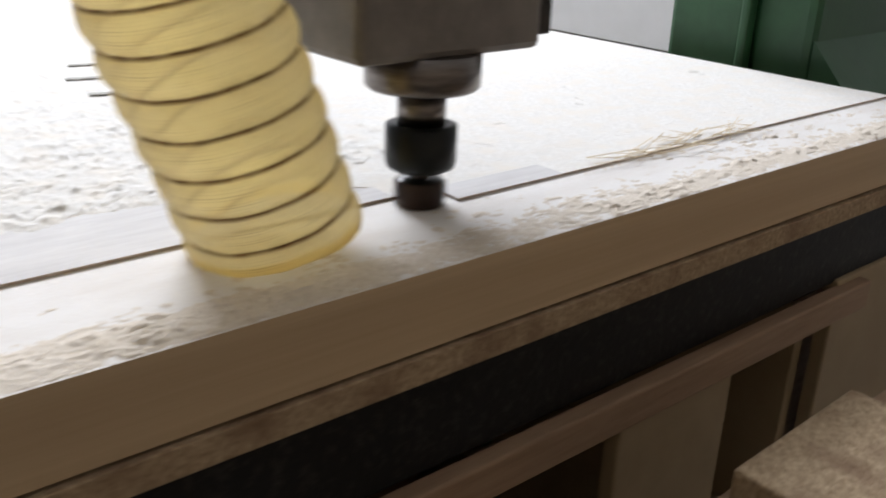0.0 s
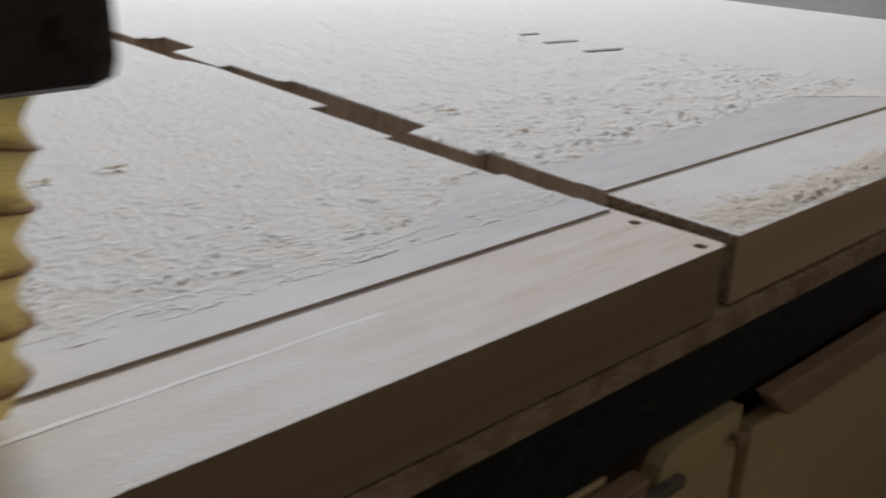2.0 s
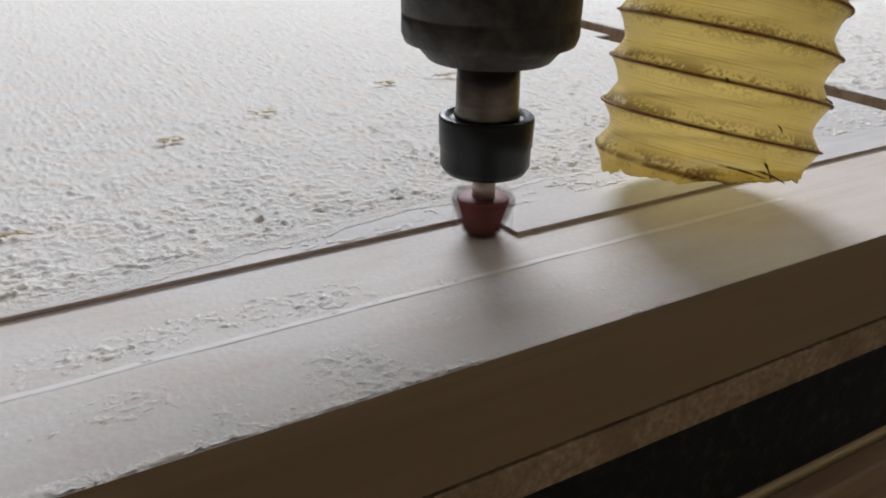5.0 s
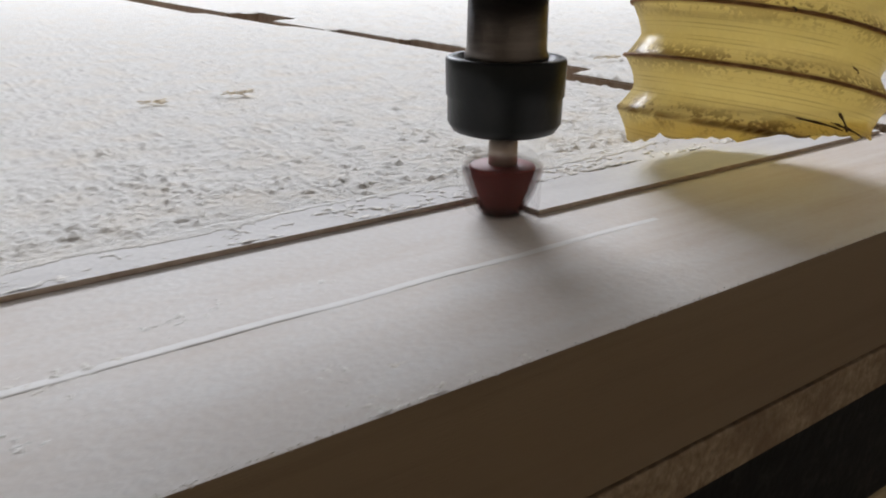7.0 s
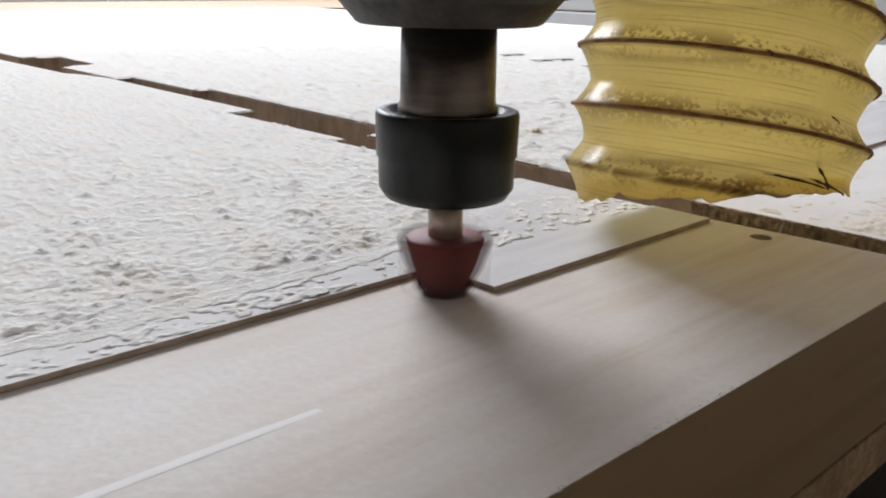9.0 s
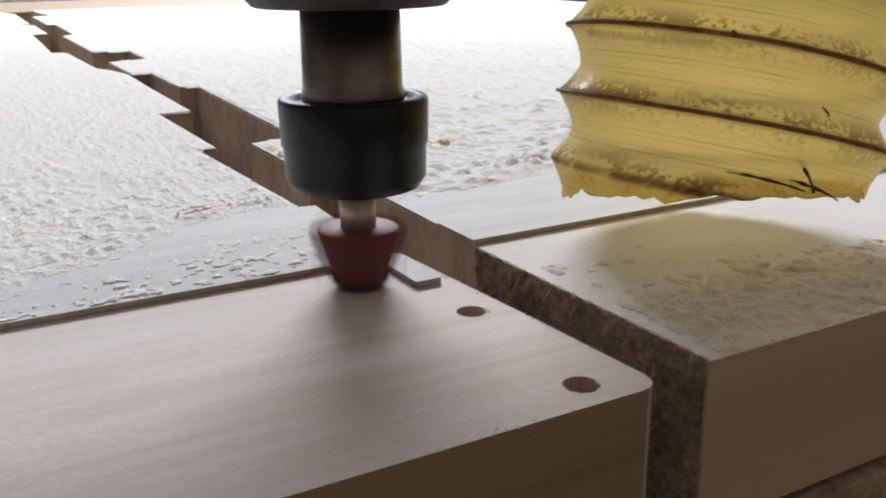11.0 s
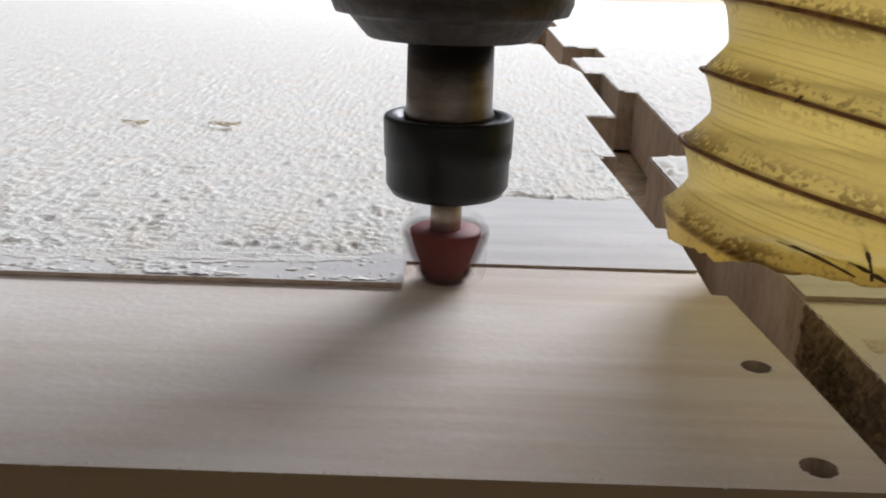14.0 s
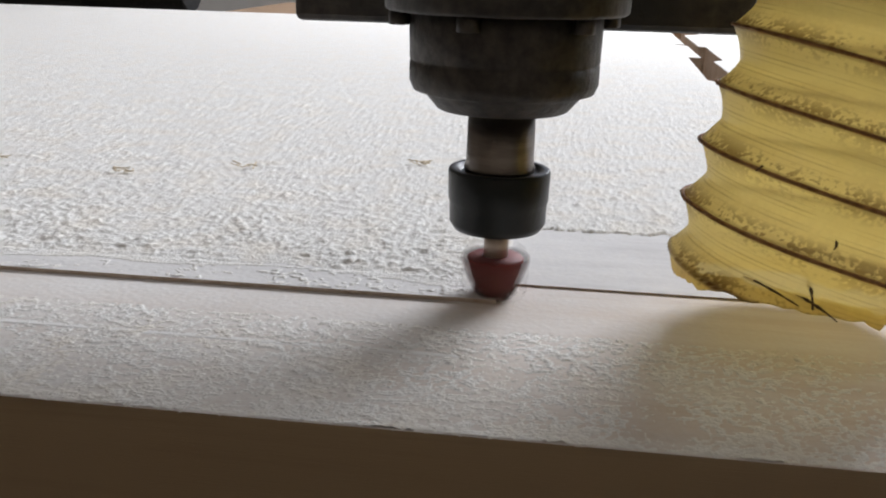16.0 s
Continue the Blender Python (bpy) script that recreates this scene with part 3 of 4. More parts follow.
def edge_left(x):
    e = float(np.interp(x, [-1.0, -0.70, -0.62, -0.515, -0.40, -0.354, -0.288, -0.16, -0.10, -0.06, 0.0],
                        [0.137, 0.140, 0.147, 0.158, 0.166, 0.170, 0.157, 0.165, 0.190, 0.220, 0.234]))
    return e + 0.004 * rough_noise(x, 0.3, 18) + 0.003 * rough_noise(x, 0.8, 70)


def edge_swept(x):
    """How far the suction of the returning head clears the dust."""
    return 0.274 + 0.05 * min(0.0, x + 0.10) + 0.004 * rough_noise(x, 0.2, 60) + 0.003 * rough_noise(x, 0.6, 150)


def edge_right(x):
    return 0.216 + 0.02 * rough_noise(x, 0.3, 8) + 0.01 * rough_noise(x, 0.8, 36)


def clumps(xs, ys, count, small, large, tall, seed, shape=2.4, steep=0.55):
    """Heights over a grid of many little heaped crumbs in loose clusters, thinner and lower far off."""
    rnd = np.random.RandomState(seed)
    gx, gy = np.array(xs), np.array(ys)
    z = np.zeros((len(xs), len(ys)))
    px = rnd.uniform(gx[0], gx[-1], count)
    py = gy[0] + (gy[-1] - gy[0]) * rnd.uniform(0, 1, count) ** 1.5
    pr = small + (large - small) * rnd.uniform(0, 1, count) ** shape
    ph = tall * (0.45 + 0.55 * rnd.uniform(0, 1, count)) * (pr / large) ** 0.7
    sq = rnd.uniform(0.65, 1.5, count)
    for x, y, r, h, q in zip(px, py, pr, ph, sq):
        i0, i1 = np.searchsorted(gx, (x - r * q, x + r * q))
        j0, j1 = np.searchsorted(gy, (y - r / q, y + r / q))
        if i1 > i0 and j1 > j0:
            h *= 0.75 + 0.9 * noise.noise((x * 30, y * 30, seed))
            d = ((gx[i0:i1, None] - x) / (r * q)) ** 2 + ((gy[None, j0:j1] - y) * q / r) ** 2
            bump = 0.80 * h * np.clip(1 - d, 0, None) ** steep * (1.15 - min(0.65, y * 0.75))
            z[i0:i1, j0:j1] = np.maximum(z[i0:i1, j0:j1], bump) + 0.30 * np.minimum(z[i0:i1, j0:j1], bump)
    grit = rnd.uniform(0, 1, z.shape)
    grit[1:-1, 1:-1] = 0.5 * grit[1:-1, 1:-1] + 0.125 * (grit[2:, 1:-1] + grit[:-2, 1:-1] + grit[1:-1, 2:] + grit[1:-1, :-2])
    return z * (0.45 + 1.05 * grit) + 0.00025 * grit


def spaced(a, b, step, grow=1.0):
    out = [a]
    while out[-1] < b:
        out.append(out[-1] + step)
        step *= grow
    return out


XL, YL = spaced(-1.16, 0.045, 0.0011), spaced(0.1355, 1.1, 0.00105, 1.0084)
XR, YR = spaced(0.01, 1.375, 0.0021), spaced(0.17, 1.1, 0.0017, 1.0095)
HEAP_L = np.maximum(clumps(XL, YL, 60000, 0.0011, 0.0028, 0.0021, 11), clumps(XL, YL, 30000, 0.0014, 0.0040, 0.0026, 15, 2.2, 0.8))
HEAP_R = np.maximum(clumps(XR, YR, 34000, 0.0020, 0.0040, 0.0026, 12), clumps(XR, YR, 12000, 0.0024, 0.0066, 0.0042, 16, 2.2, 0.8))
ROW = {}


def look_up(heap, xs, ys, x, y):
    return heap[int(np.searchsorted(xs, x - 1e-9)), int(np.searchsorted(ys, y - 1e-9))]


def dust_before(x, y):
    if x > along(GL, y) - 0.002:
        return 0
    if x not in ROW:
        ROW[x] = edge_left(x)
    d = (y - ROW[x]) / 0.018
    on_strip = y < LINE_3 + 0.001
    lift = 0.0013 if on_strip else 0
    heap = look_up(HEAP_L, XL, YL, x, y)
    if d < -0.45:
        thin = 0.34 * heap * (0.75 + 0.6 * rough_noise(x, y, 40)) - 0.00024
        return lift + thin if thin > 0.00003 else 0
    cover = min(1, max(0, d + 180 * heap * 0.5))
    return lift + cover * (0.0004 + heap + 0.0007 * max(0, rough_noise(x, y, 20)))


def dust_left(x, y):
    return 0 if x > -0.2505 and y < edge_swept(x) else dust_before(x, y)


def dust_right(x, y):
    if x < along(GAP_RIGHT, y) + 0.002:
        return 0
    d = (y - edge_right(x)) / 0.03
    if d < -0.4:
        return 0
    heap = look_up(HEAP_R, XR, YR, x, y)
    thin = 1.0 if x < 0.62 else max(0.0, 1 - (x - 0.62) / 0.2)
    cover = min(1, max(0, d + 160 * heap * 0.5)) * thin
    speck = heap * 0.6 * (rough_noise(x, y, 15) > 0.28) if thin < 1 else 0
    lip = 0.0042 * math.exp(-((d - 0.30) / 0.38) ** 2) * max(0.0, 0.35 + 1.3 * rough_noise(x, y, 60) + 0.6 * rough_noise(x, y, 130)) * thin
    return max(cover * (0.0004 + 1.25 * heap + lip + 0.0010 * max(0, rough_noise(x, y, 18))), speck)


dust_field("sawdust_layer", XL, YL, dust_left, DUST, label="thick grainy layer of pale sawdust on the board")
# the dust that the returning head sucks away, in short lengths
YS = [y for y in YL if y < 0.30]
marks = [i for i, x in enumerate(XL) if -0.253 <= x <= 0.03][::11]
for a, b in zip(marks, marks[1:] + [len(XL) - 1]):
    if XL[a] < along(GL, 0.3):
        ob = dust_field("dust_patch", XL[a:b + 1], YS, lambda x, y: dust_before(x, y) if y < edge_swept(x) + 0.004 else 0, DUST, workpiece_left, 0.0012)
        tagged(ob, kind="stuff")
        FALLING.append((ob, pass_two(XL[a] + 0.012)))
dust_field("sawdust_layer", XR, YR, dust_right, DUST, label="clumped pale sawdust heaped on the far board")


XF, YF = spaced(0.03, 0.62, 0.0014) + spaced(0.6215, 1.37, 0.0026), spaced(0.004, 0.101, 0.0014)
HEAP_F = np.maximum(clumps(XF, YF, 24000, 0.0009, 0.0024, 0.0013, 13), clumps(XF, YF, 5200, 0.0014, 0.0050, 0.0030, 17, 2.6))


def dust_front_right(x, y):
    if y > LINE_1 - 0.003 or y < 0.0055 or x < 0.0335:
        return 0
    heap = look_up(HEAP_F, XF, YF, x, y)
    bank = 1.25 * math.exp(-((y - (0.031 if x < 0.35 else 0.026) - 0.006 * rough_noise(x, 0.4, 22)) / 0.017) ** 2) * (1.0 if x < 0.55 else 0.5) * (0.85 + 0.5 * rough_noise(x, 0.1, 14))
    bank *= min(1.0, (x - 0.026) / 0.03)
    veil = 0.16 + 0.45 * rough_noise(x * 0.35, y * 3, 16) + 0.5 * rough_noise(x, y * 2, 60) + (0.35 if x > 0.6 else 0.12)
    return heap * max(0.0, min(1.3, bank + max(0.0, veil))) * 0.9 - 0.0004 + 0.0009 * min(1.0, bank)


dust_field("fine_dust", XF, YF, dust_front_right, TAN_DUST, base=0.0, label="low bank of sawdust along the board edge")

XE, YE = spaced(-1.0, -0.02, 0.0014), spaced(0.0008, 0.0985, 0.0013)
HEAP_E = clumps(XE, YE, 30000, 0.0008, 0.0022, 0.0010, 14)


def dust_on_strip(x, y):
    heap = look_up(HEAP_E, XE, YE, x, y)
    patch = 0.30 + 1.1 * rough_noise(x * 0.6, y * 1.6, 22) + 0.5 * rough_noise(x, y, 90)
    patch += 0.55 * max(0.0, (0.012 - y) / 0.010) + 0.35 * max(0.0, 1 - abs(y - 0.088) / 0.014)
    patch -= 0.8 * max(0.0, 1 - abs(y - 0.060) / 0.010)
    return heap * max(0.0, min(1.0, patch)) * min(1.0, max(0.0, (-0.35 - x) / 0.22)) * 1.2 - 0.00022


dust_field("strip_dust", [x for x in XE if x < -0.33], YE, dust_on_strip, DUST, base=0.0, label="thin crumbly dust on the milled strip")


def dust_settling(x, y):
    """Crumbs that come down on the strip on the way back."""
    heap = look_up(HEAP_E, XE, YE, x, y)
    patch = 0.95 + 0.4 * rough_noise(x * 0.5, y * 1.2, 20) - 0.6 * max(0.0, min(1.0, (x + 0.16) / 0.12))
    return 0.8 * heap * max(0.0, min(1.0, patch)) - 0.00009


SETTLING = []
for k in range(0, len(XE) - 1, 25):
    if -0.66 < XE[k] < -0.05:
        ob = dust_field("settled_dust", XE[k:k + 26], YE, dust_settling, DUST, workpiece_left, 0.0)
        tagged(ob, kind="stuff")
        SETTLING.append((ob, 14.9 + 0.5 * abs(XE[k] + 0.16)))

# rough broken end grain on the near end of the far board
rnd = random.Random(21)
verts, faces = [], []
ny, nz = 84, 32
for j in range(ny):
    y = 0.0052 + (LINE_2 - 0.0035 - 0.0052) * j / (ny - 1)
    for k in range(nz):
        z = -THICK + 0.0015 + (THICK - 0.0019) * k / (nz - 1)
        rim = min(1.0, k / 2, (nz - k) / 2, j / 2, (ny - 1 - j) / 2)
        out = (0.0006 + 0.0046 * abs(noise.noise((y * 260 + z * 150, z * 70, 1))) + 0.0016 * abs(noise.noise((y * 300, z * 420, 4))) + rnd.uniform(0, 0.0011)) * rim - 0.0002
        if k > nz - 4:
            lip = k - nz + 4
            out = 0.0014 - 0.0009 * lip + 0.0010 * noise.noise((y * 240, lip * 0.6, 6)) + rnd.uniform(-0.0004, 0.0004)
            z = (-0.0014, 0.0002, -0.0004)[lip - 1] + 0.0002 * noise.noise((y * 300, 2, lip)) * (lip < 3)
        verts.append((along(GAP_RIGHT, y) - out, y, z))
for j in range(ny - 1):
    for k in range(nz - 1):
        a = j * nz + k
        faces.append((a, a + 1, a + nz + 1, a + nz))
me = bpy.data.meshes.new("end_grain")
me.from_pydata(verts, [], faces)
me.materials.append(END_GRAIN)
grain = new("end_grain", me)
grain.parent = workpiece_right
grain["label"] = "rough dark end grain"

def chips(name, spots, material, parent, seed, size=0.0011):
    """Small broken chips lying at the given spots."""
    rnd = random.Random(seed)
    verts, faces = [], []
    for x, y, z in spots:
        n, r = len(verts), size * rnd.uniform(0.35, 1.0)
        turn = rnd.uniform(0, math.pi)
        for k in range(5):
            a = turn + 2 * math.pi * k / 5
            q = r * rnd.uniform(0.6, 1.5)
            verts.append((x + q * math.cos(a), y + q * math.sin(a), z - 0.0001))
        verts.append((x + r * rnd.uniform(-0.4, 0.4), y, z + r * rnd.uniform(0.3, 0.8)))
        faces += [(n + k, n + (k + 1) % 5, n + 5) for k in range(5)]
    me = bpy.data.meshes.new(name)
    me.from_pydata(verts, [], faces)
    me.materials.append(material)
    ob = new(name, me)
    ob.parent = parent
    return tagged(ob, kind="stuff")


rnd = random.Random(33)
spots = []
for k in range(260):
    y = rnd.uniform(0.004, 0.13)
    spots.append((along(GL, max(y, 0.008)) - 0.0004 - abs(rnd.gauss(0, 0.0008)), y, -0.0001))
for x, y in ((-0.0109, 0.0725), (-0.0132, 0.0112)):
    for k in range(40):
        a, r = rnd.uniform(2.9, 6.4), 0.0049 + abs(rnd.gauss(0, 0.0007))
        spots.append((x + r * math.cos(a), max(0.001, y + r * math.sin(a)), -0.0001))
chips("edge_dust", spots, DUST, workpiece_left, 34, 0.0007)
chips("front_edge_dust", [(rnd.uniform(-1.0, -0.02), abs(rnd.gauss(0.0, 0.0007)) + 0.0005, -0.0001) for k in range(1300)], DUST, workpiece_left, 35, 0.0008)
chips("front_edge_dust", [(rnd.uniform(0.03, 1.3), 0.0045 + abs(rnd.gauss(0.0005, 0.0012)), 0.0) for k in range(600)], TAN_DUST, workpiece_right, 37, 0.0009)

# splinters torn up along the cut and tufts of straw in the dust
def tuft(x, y, z, n, length, spread, seed, label):
    rnd = random.Random(seed)
    bm = bmesh.new()
    for k in range(n):
        l = length * rnd.uniform(0.25, 1.0)
        m = Matrix.Translation((rnd.uniform(-spread, spread), rnd.uniform(-0.3, 0.3) * spread, rnd.uniform(0.001, 0.003))) @ Euler((0, radians(rnd.uniform(-14, 14)), radians(rnd.gauss(0, 16 if length > 0.05 else 45)))).to_matrix().to_4x4()
        bmesh.ops.create_cube(bm, size=1, matrix=m @ Matrix.Diagonal((l, rnd.uniform(0.0004, 0.0011), rnd.uniform(0.0003, 0.0007), 1)))
    ob = tagged(link("wood_splinters", bm, FIBRE), label, "splinters", "", "stuff")
    ob.location = (x, y, TOP + z)
    return ob


tuft(0.90, 0.106, 0.003, 26, 0.09, 0.06, 1, "torn straw-coloured splinters along the cut line")
tuft(1.02, 0.104, 0.003, 16, 0.08, 0.05, 2, "torn straw-coloured splinters along the cut line")
tuft(-0.276, 0.435, 0.003, 18, 0.012, 0.009, 3, "small tuft of straw-coloured fibre in the dust")
tuft(-0.47, 0.39, 0.003, 10, 0.014, 0.009, 4, "small tuft of straw-coloured fibre in the dust")
swept_tuft = tuft(-0.060, 0.233, 0.0022, 8, 0.010, 0.006, 5, "small tuft of straw-coloured fibre in the dust")
for k, (x, y) in enumerate(((-0.67, 0.376), (-0.678, 0.226), (-0.554, 0.353), (-0.339, 0.434), (0.112, 0.312))):
    tuft(x, y, 0.0026, 16, 0.009, 0.008, 40 + k, "small tuft of straw-coloured fibre in the dust")
tuft(0.10, 0.42, 0.004, 14, 0.016, 0.012, 6, "small tuft of straw-coloured fibre in the dust")

# narrow slots of the far board: thin plates with the recess shade in their grey
for i, (x, y, l) in enumerate(((0.620, 0.591, 0.074), (0.619, 0.684, 0.068), (0.618, 0.769, 0.036))):
    s = part("slot", box(-l / 2, l / 2, -0.0050, 0.0050, 0.0, 0.0006), SLOT_SHADE, workpiece_right)
    s.matrix_basis = pose(x - l / 2, y, 0.0034, 0, 0, -14)


# ---- machine heads ----
def wobble(bm, amount, s):
    for v in bm.verts:
        v.co += v.normal * amount * noise.noise(v.co * s)
    return bm


def cutter_head(label):
    """The head with the red conical cutter; origin on its axis at the milled surface."""
    h = thing("router_head", label, "router head", (0, 0, TOP), "router heads")
    part("mount_plate", box(-0.131, 0.132, 0.100, 0.125, 0.127, 0.60, 0.004), CAST, h, "dark oily iron plate")
    part("housing", lathe([(0.052, 0.1535), (0.058, 0.1565), (0.058, 0.6035)], 64), CAST, h)
    part("flange", lathe([(0.046, 0.1405), (0.055, 0.1410), (0.0565, 0.1425), (0.0565, 0.1555), (0.050, 0.1585)], 64), CAST, h)
    for i in range(6):
        a = math.radians(60 * i + 15)
        b = part("bolt", lathe([(0.0045, 0.1345), (0.005, 0.1350), (0.005, 0.1405)], 6), CAST, h)
        b.location = (0.050 * math.cos(a), 0.050 * math.sin(a), 0.0)
    bm = lathe([(0.016, 0.0960), (0.0305, 0.0960), (0.0316, 0.0966), (0.0370, 0.1030), (0.0380, 0.1042), (0.0430, 0.1052), (0.0447, 0.1095), (0.0447, 0.1180), (0.0438, 0.1187), (0.0447, 0.1195), (0.0452, 0.1405), (0.044, 0.1415)], 72)
    part("collar", bm, CAST, h, "black greasy bearing collar")
    part("shaft", lathe([(0.0165, 0.0635), (0.0175, 0.0675), (0.0165, 0.0705), (0.0162, 0.0965)], 48), STEEL, h, "bright steel shaft")
    nut = part("collet_nut", lathe([(0.0185, 0.0360), (0.0215, 0.0370), (0.0238, 0.0405), (0.0240, 0.0510), (0.0246, 0.0517), (0.0250, 0.0658),
                                    (0.0246, 0.0668), (0.0240, 0.0672), (0.0205, 0.0672), (0.0198, 0.0655), (0.0185, 0.0650)], 64), NUT_BLACK, h, "black collet nut")
    part("shank", lathe([(0.0062, 0.0190), (0.0062, 0.0360)], 32), BRASS, h)
    cut = part("cutter", lathe([(0.0054, 0.0004), (0.0064, 0.0010), (0.0109, 0.0100), (0.0139, 0.0195), (0.0142, 0.0210), (0.0134, 0.0218), (0.0066, 0.0223)], 48), RED, h, "red conical cutter")
    part("blade_sweep", lathe([(0.0150, 0.0012), (0.0166, 0.0040), (0.0172, 0.0215), (0.0150, 0.0262), (0.0110, 0.0290)], 48, closed=False), SWEEP, cut)
    for d in (0.0007, 0.0015, 0.0024):
        part("blade_flank", lathe([(0.0068 + d, 0.0006), (0.0118 + d, 0.0100), (0.0150 + d, 0.0195), (0.0150 + d, 0.0212 + d * 0.5)], 48, closed=False), SWEEP_RED, cut)
    for d in (0.0010, 0.0022, 0.0034):
        part("blade_tip", lathe([(0.0066 + d, 0.0005), (0.0084 + d, 0.0030), (0.0094 + d * 0.6, 0.0062 - d)], 48, closed=False), SWEEP_DARK, cut)
    return h


def disc_head(label):
    """The second head, with a short dark disc cutter."""
    h = thing("router_head", label, "router head", (0, 0, TOP), "router heads")
    part("housing", box(-0.080, 0.088, -0.034, 0.115, 0.1185, 0.60, 0.006), GREY_IRON, h, "grey painted iron housing")
    part("mount_plate", box(-0.125, 0.135, 0.12, 0.145, 0.118, 0.60, 0.004), CAST, h)
    part("fin", box(0.0895, 0.102, -0.030, 0.06, 0.128, 0.40, 0.002), CAST, h)
    part("collar", lathe([(0.030, 0.0915), (0.041, 0.0925), (0.0435, 0.095), (0.044, 0.120)], 64), STEEL, h, "worn steel collar")
    part("shaft", lathe([(0.0185, 0.064), (0.0185, 0.090)], 40), STEEL, h)
    part("collet_nut", lathe([(0.021, 0.029), (0.0262, 0.032), (0.0275, 0.036), (0.0275, 0.064), (0.0215, 0.0655)], 48), NUT_BLACK, h, "black collet nut")
    part("shank", lathe([(0.007, 0.016), (0.007, 0.032)], 24), STEEL, h)
    cut = part("cutter", lathe([(0.0155, 0.0004), (0.0180, 0.0012), (0.0185, 0.0190), (0.0150, 0.0215), (0.0070, 0.0220)], 40), NUT_BLACK, h, "short dark disc cutter")
    for d in (0.001, 0.0022, 0.0034):
        part("blade_sweep", lathe([(0.0180 + d, 0.0012), (0.0184 + d, 0.002), (0.0184 + d, 0.0190), (0.0165 + d, 0.0215)], 40, closed=False), SWEEP_DARK, cut)
    return h


def hose(label, pitch, outer, dip, low, sharp, seed, hand, slant, top=0.50):
    """Corrugated extraction hose; origin at the foot of its axis on the milled surface, before it leans."""
    h = thing("extraction_hose", label, "suction hose", (0, 0, TOP), "extraction hoses")
    steps, dz = 96, 0.0014

    def phase(z, a):
        return (z / pitch - hand * a / (2 * math.pi) + seed) % 1

    def radius(z, a):
        f = phase(z, a)
        s = math.sin(math.pi * f)
        r = outer - dip * (0.5 * s ** 0.8 + 0.5 * min(1.0, f / 0.42, (1 - f) / 0.58) if sharp else 1 - s ** 0.5)
        return r + 0.0011 * noise.noise((math.cos(a) * 2.2, math.sin(a) * 2.2, z * 42 + seed)) + 0.0005 * noise.noise((math.cos(a) * 7, math.sin(a) * 7, z * 120))

    def rim(a):
        z = low + 0.002 * noise.noise((math.cos(a) * 2.5, math.sin(a) * 2.5, seed)) + slant * math.cos(a - (radians(-32) if sharp else 0))
        if sharp:
            z += 0.0028 * noise.noise((math.cos(a) * 9, math.sin(a) * 9, seed + 4)) + 0.0018 * noise.noise((math.cos(a) * 22, math.sin(a) * 22, seed)) + 0.002 * max(0.0, math.cos(a - radians(240)))
        return z

    zs = [i * dz for i in range(int((top - low) / dz))]
    bm = bmesh.new()
    ridge = bm.verts.layers.float.new("ridge")
    flank = bm.verts.layers.float.new("flank")
    shells = []
    for inset in (0.0, 0.0011):
        rings = []
        for k, dzv in enumerate(zs if inset == 0 else zs[:6]):
            ring = []
            for i in range(steps):
                a = 2 * math.pi * i / steps
                z = low + dzv + (rim(a) - low) * max(0.0, 1 - dzv / 0.04)
                r = radius(z, a) - inset
                v = bm.verts.new((r * math.cos(a), r * math.sin(a), z))
                f = phase(z, a)
                v[ridge], v[flank] = min(f, 1 - f), math.sin(2 * math.pi * f)
                ring.append(v)
            rings.append(ring)
        shells.append(rings)
        for r0, r1 in zip(rings, rings[1:]):
            for i in range(steps):
                q = (r0[i], r0[(i + 1) % steps], r1[(i + 1) % steps], r1[i])
                f = bm.faces.new(q if inset == 0 else tuple(reversed(q)))
                f.smooth = True
    a, b = shells[0][0], shells[1][0]
    for i in range(steps):
        bm.faces.new((b[i], b[(i + 1) % steps], a[(i + 1) % steps], a[i]))
    part("skin", bm, HOSE if sharp else HOSE_PALE, h, "yellowed translucent plastic skin")
    cu = bmesh.new()
    prev, n = None, 72
    for k in range((int((top - low) / pitch) - 1) * n):
        z = low + 0.010 + pitch * k / n
        a = hand * 2 * math.pi * ((z / pitch + seed) % 1)
        rr = radius(z, a)
        ring = []
        for j in range(6):
            t = 2 * math.pi * j / 6
            r = rr + 0.0010 * math.cos(t) * (1 + 0.4 * noise.noise((k * 0.11, seed, 0)))
            ring.append(cu.verts.new((r * math.cos(a), r * math.sin(a), z + 0.0009 * math.sin(t))))
        if prev:
            for j in range(6):
                f = cu.faces.new((prev[j], ring[j], ring[(j + 1) % 6], prev[(j + 1) % 6]))
                f.smooth = True
        prev = ring
    part("rib", cu, RUBBER, h, "dark wire rib")
    if sharp:
        rnd = random.Random(7)
        # shreds of bark caught on the rim
        for a, z, l, turn in ((4.20, 0.009, 0.026, 83), (4.45, 0.013, 0.014, 28), (4.52, 0.008, 0.018, 74), (4.5, 0.034, 0.004, 0), (5.1, 0.052, 0.005, 60), (3.9, 0.055, 0.003, 20)):
            sb, last = bmesh.new(), None
            for m in range(9):
                u = m / 8 - 0.5
                w = 0.0007 * (1 - 1.6 * u * u) * rnd.uniform(0.5, 1.3)
                ring = [sb.verts.new((u * l, w * math.cos(q) + 0.0022 * math.sin(3 * u), w * math.sin(q) + 0.003 * u * u)) for q in (0, 1.26, 2.51, 3.77, 5.03)]
                if last:
                    for q in range(5):
                        sb.faces.new((last[q], ring[q], ring[(q + 1) % 5], last[(q + 1) % 5]))
                last = ring
            ob = part("bark_shred", sb, GRIME, h)
            r = radius(low + z, a) + 0.0008
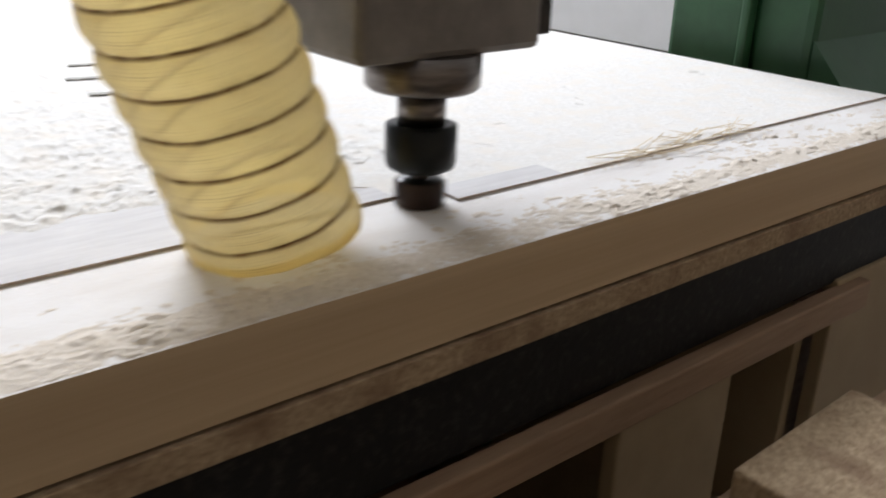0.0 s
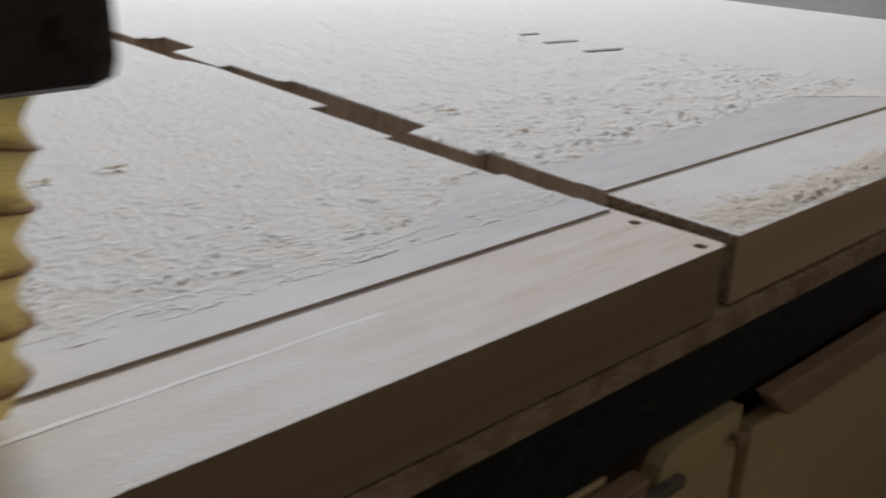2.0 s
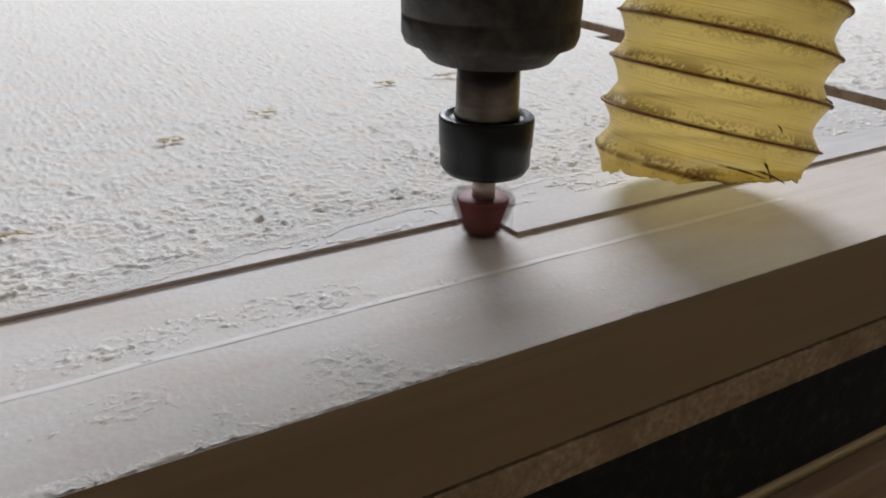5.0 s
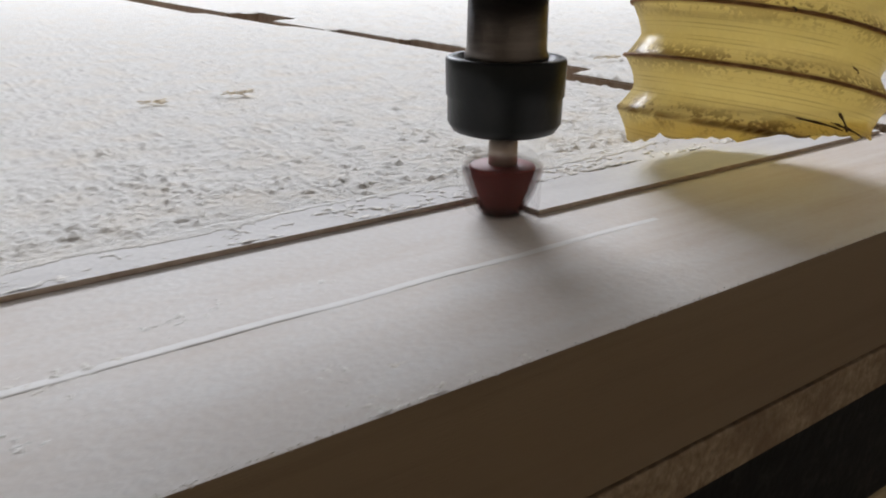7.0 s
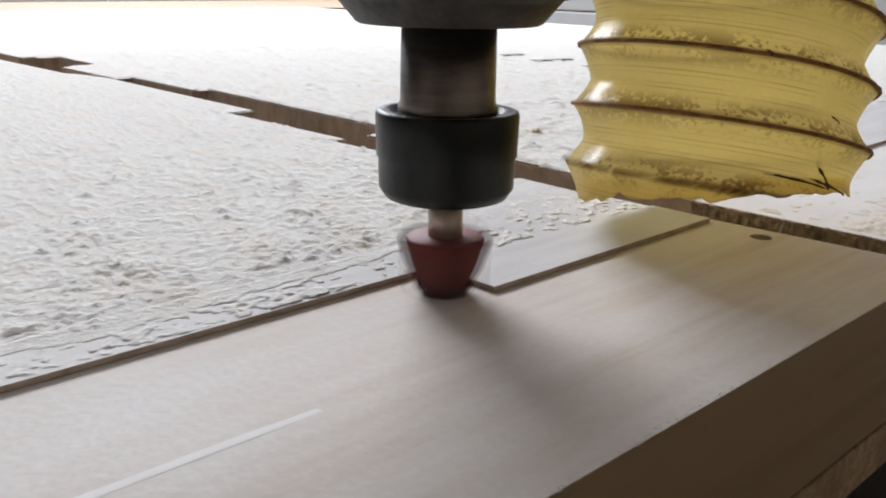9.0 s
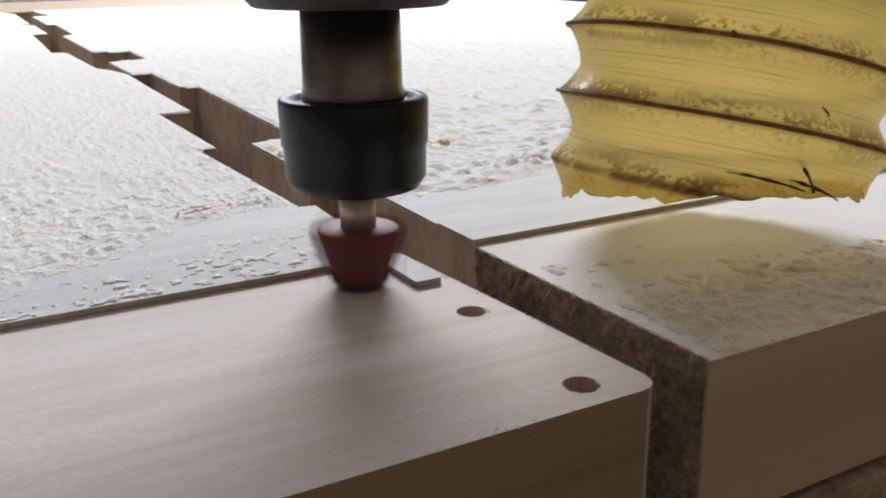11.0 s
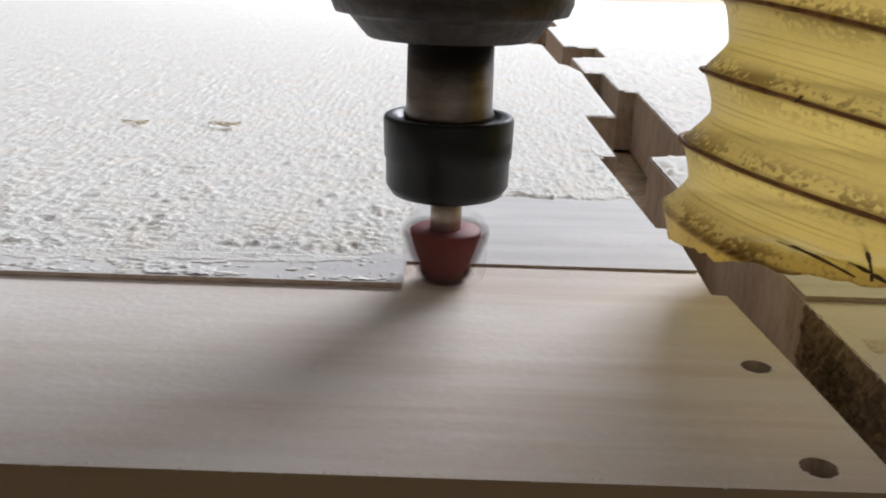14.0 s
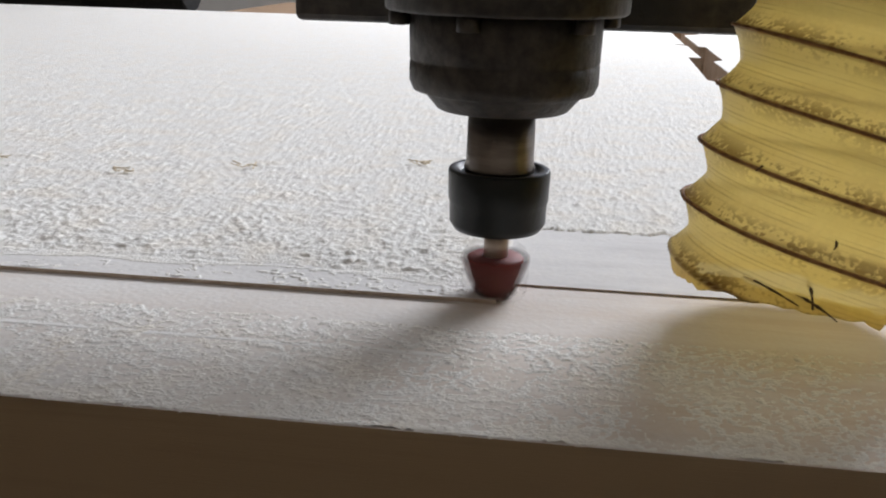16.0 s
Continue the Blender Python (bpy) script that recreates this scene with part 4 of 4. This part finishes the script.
            ob.matrix_basis = Matrix.Translation((r * math.cos(a), r * math.sin(a), low + z)) @ Matrix.Rotation(a - math.pi / 2, 4, "Z") @ Matrix.Rotation(radians(turn + 90), 4, "Y")
    return h


head_b = cutter_head("black router head with collet nut and red conical cutter")
head_a = disc_head("grey router head with collet nut and short dark cutter")
hose_b = hose("yellowed spiral suction hose with torn lower rim", 0.0262, 0.0643, 0.0072, 0.0200, True, 0.55, -1, 0.0065)
hose_a = hose("pale yellow spiral suction hose leaning towards the board", 0.0265, 0.0595, 0.0055, 0.013, False, 0.1, -1, -0.010)

clamp = thing("hose_clamp", "black iron hose clamp beside the router head", "hose clamp", (0, 0, TOP))
part("bracket", box(0.106, 0.245, -0.10, 0.06, 0.166, 0.30, 0.012), CAST, clamp)
for x in (0.128, 0.222):
    k = part("bolt", lathe([(0.006, 0.0), (0.0068, 0.001), (0.0068, 0.006)], 6), CAST, clamp)
    k.matrix_basis = pose(x, -0.0995, 0.19, 90, 0, 0)

# ---- green machine column behind the table end ----
column = thing("machine_column", "green painted iron machine column with a flared foot", "machine column", (1.44, 0.265, 0))
part("post", box(0.0, 0.30, 0.10, 0.235, 0.0, 2.2, 0.010), GREEN, column)
part("front_post", box(0.015, 0.28, -0.005, 0.098, 0.0, 2.2, 0.014), GREEN, column)
part("rib", box(-0.010, 0.013, 0.088, 0.104, 0.0, 2.2, 0.005), GREEN, column)
fm = prism([(0.0, 0.0), (0.30, 0.0), (0.30, 0.32)], 0.02, 0.26)
foot = part("foot", fm, GREEN, column)
foot.matrix_basis = Matrix(((0, 0, 1, 0), (1, 0, 0, -0.304), (0, 1, 0, 0.62), (0, 0, 0, 1)))

# ---- beyond the far end of the table ----
far = thing("far_bench", "long brown wooden bench behind the machine table", "bench")
part("top", box(-1.25, 2.56, 2.42, 3.1, TOP - 0.05, TOP - 0.004, 0.004), BROWN, far)
for x in (-1.1, 0.7, 2.4):
    part("leg", box(x - 0.04, x + 0.04, 2.5, 2.58, 0, TOP - 0.05, 0.003), BROWN, far)
pipe = tagged(link("steel_pipe", lathe([(0.09, 0.0), (0.095, 0.01), (0.095, 1.6), (0.09, 1.61)], 32), STEEL_BLACK), "thick dark grey steel pipe across the table end", "pipe")
pipe.matrix_basis = pose(-3.0, 2.55, TOP + 0.075, 0, 90, 0)
for x in (-2.7, -1.7):
    leg = tagged(link("pipe_stand", box(x - 0.04, x + 0.04, 2.50, 2.60, 0, TOP - 0.0195, 0.004), CAST), "dark iron stand under the steel pipe", "stand")

# ---- motion ----
def motions():
    ts = sorted({i * 0.5 for i in range(33)} | {11.62, 11.7, 11.8, 12.2, 12.3, 12.42})
    for ob, dx, dy, back, lean in ((head_b, 0, 0, 0, 0), (head_a, HEAD_GAP, 0, 0, 0), (hose_b, 0.1392, -0.0235, -5, 11.5), (hose_a, HEAD_GAP - 0.131, -0.016, 0, -20), (clamp, 0, 0, 0, 0)):
        walk(ob, [(t, pose(head_x(t) + dx, head_y(t) + dy, TOP, back, lean, 0)) for t in ts])
    for ob, t in SETTLING:
        low = pose(0, 0, -0.0012)
        walk(ob, [(0, low), (t - 1.2, low), (t, pose(0, 0, 0)), (16.2, pose(0, 0, 0))])
    t = pass_two(-0.072)
    walk(swept_tuft, [(0, pose(-0.060, 0.233, TOP + 0.0022)), (t - 0.1, pose(-0.060, 0.233, TOP + 0.0022)), (t, pose(-0.060, 0.233, TOP - 0.012)), (16.2, pose(-0.060, 0.233, TOP - 0.012))])
    for ob, t in FALLING:
        down, rows = pose(0, 0, -0.0075), []
        if t > 0.25:
            rows = [(0, pose(0, 0, 0)), (t - 0.1, pose(0, 0, 0))]
        rows += [(max(0.0, t), down)] if t < 16 else []
        if t >= 15.8:
            rows = [(0, pose(0, 0, 0))]
        walk(ob, rows + [(16.2, rows[-1][1])])


motions()
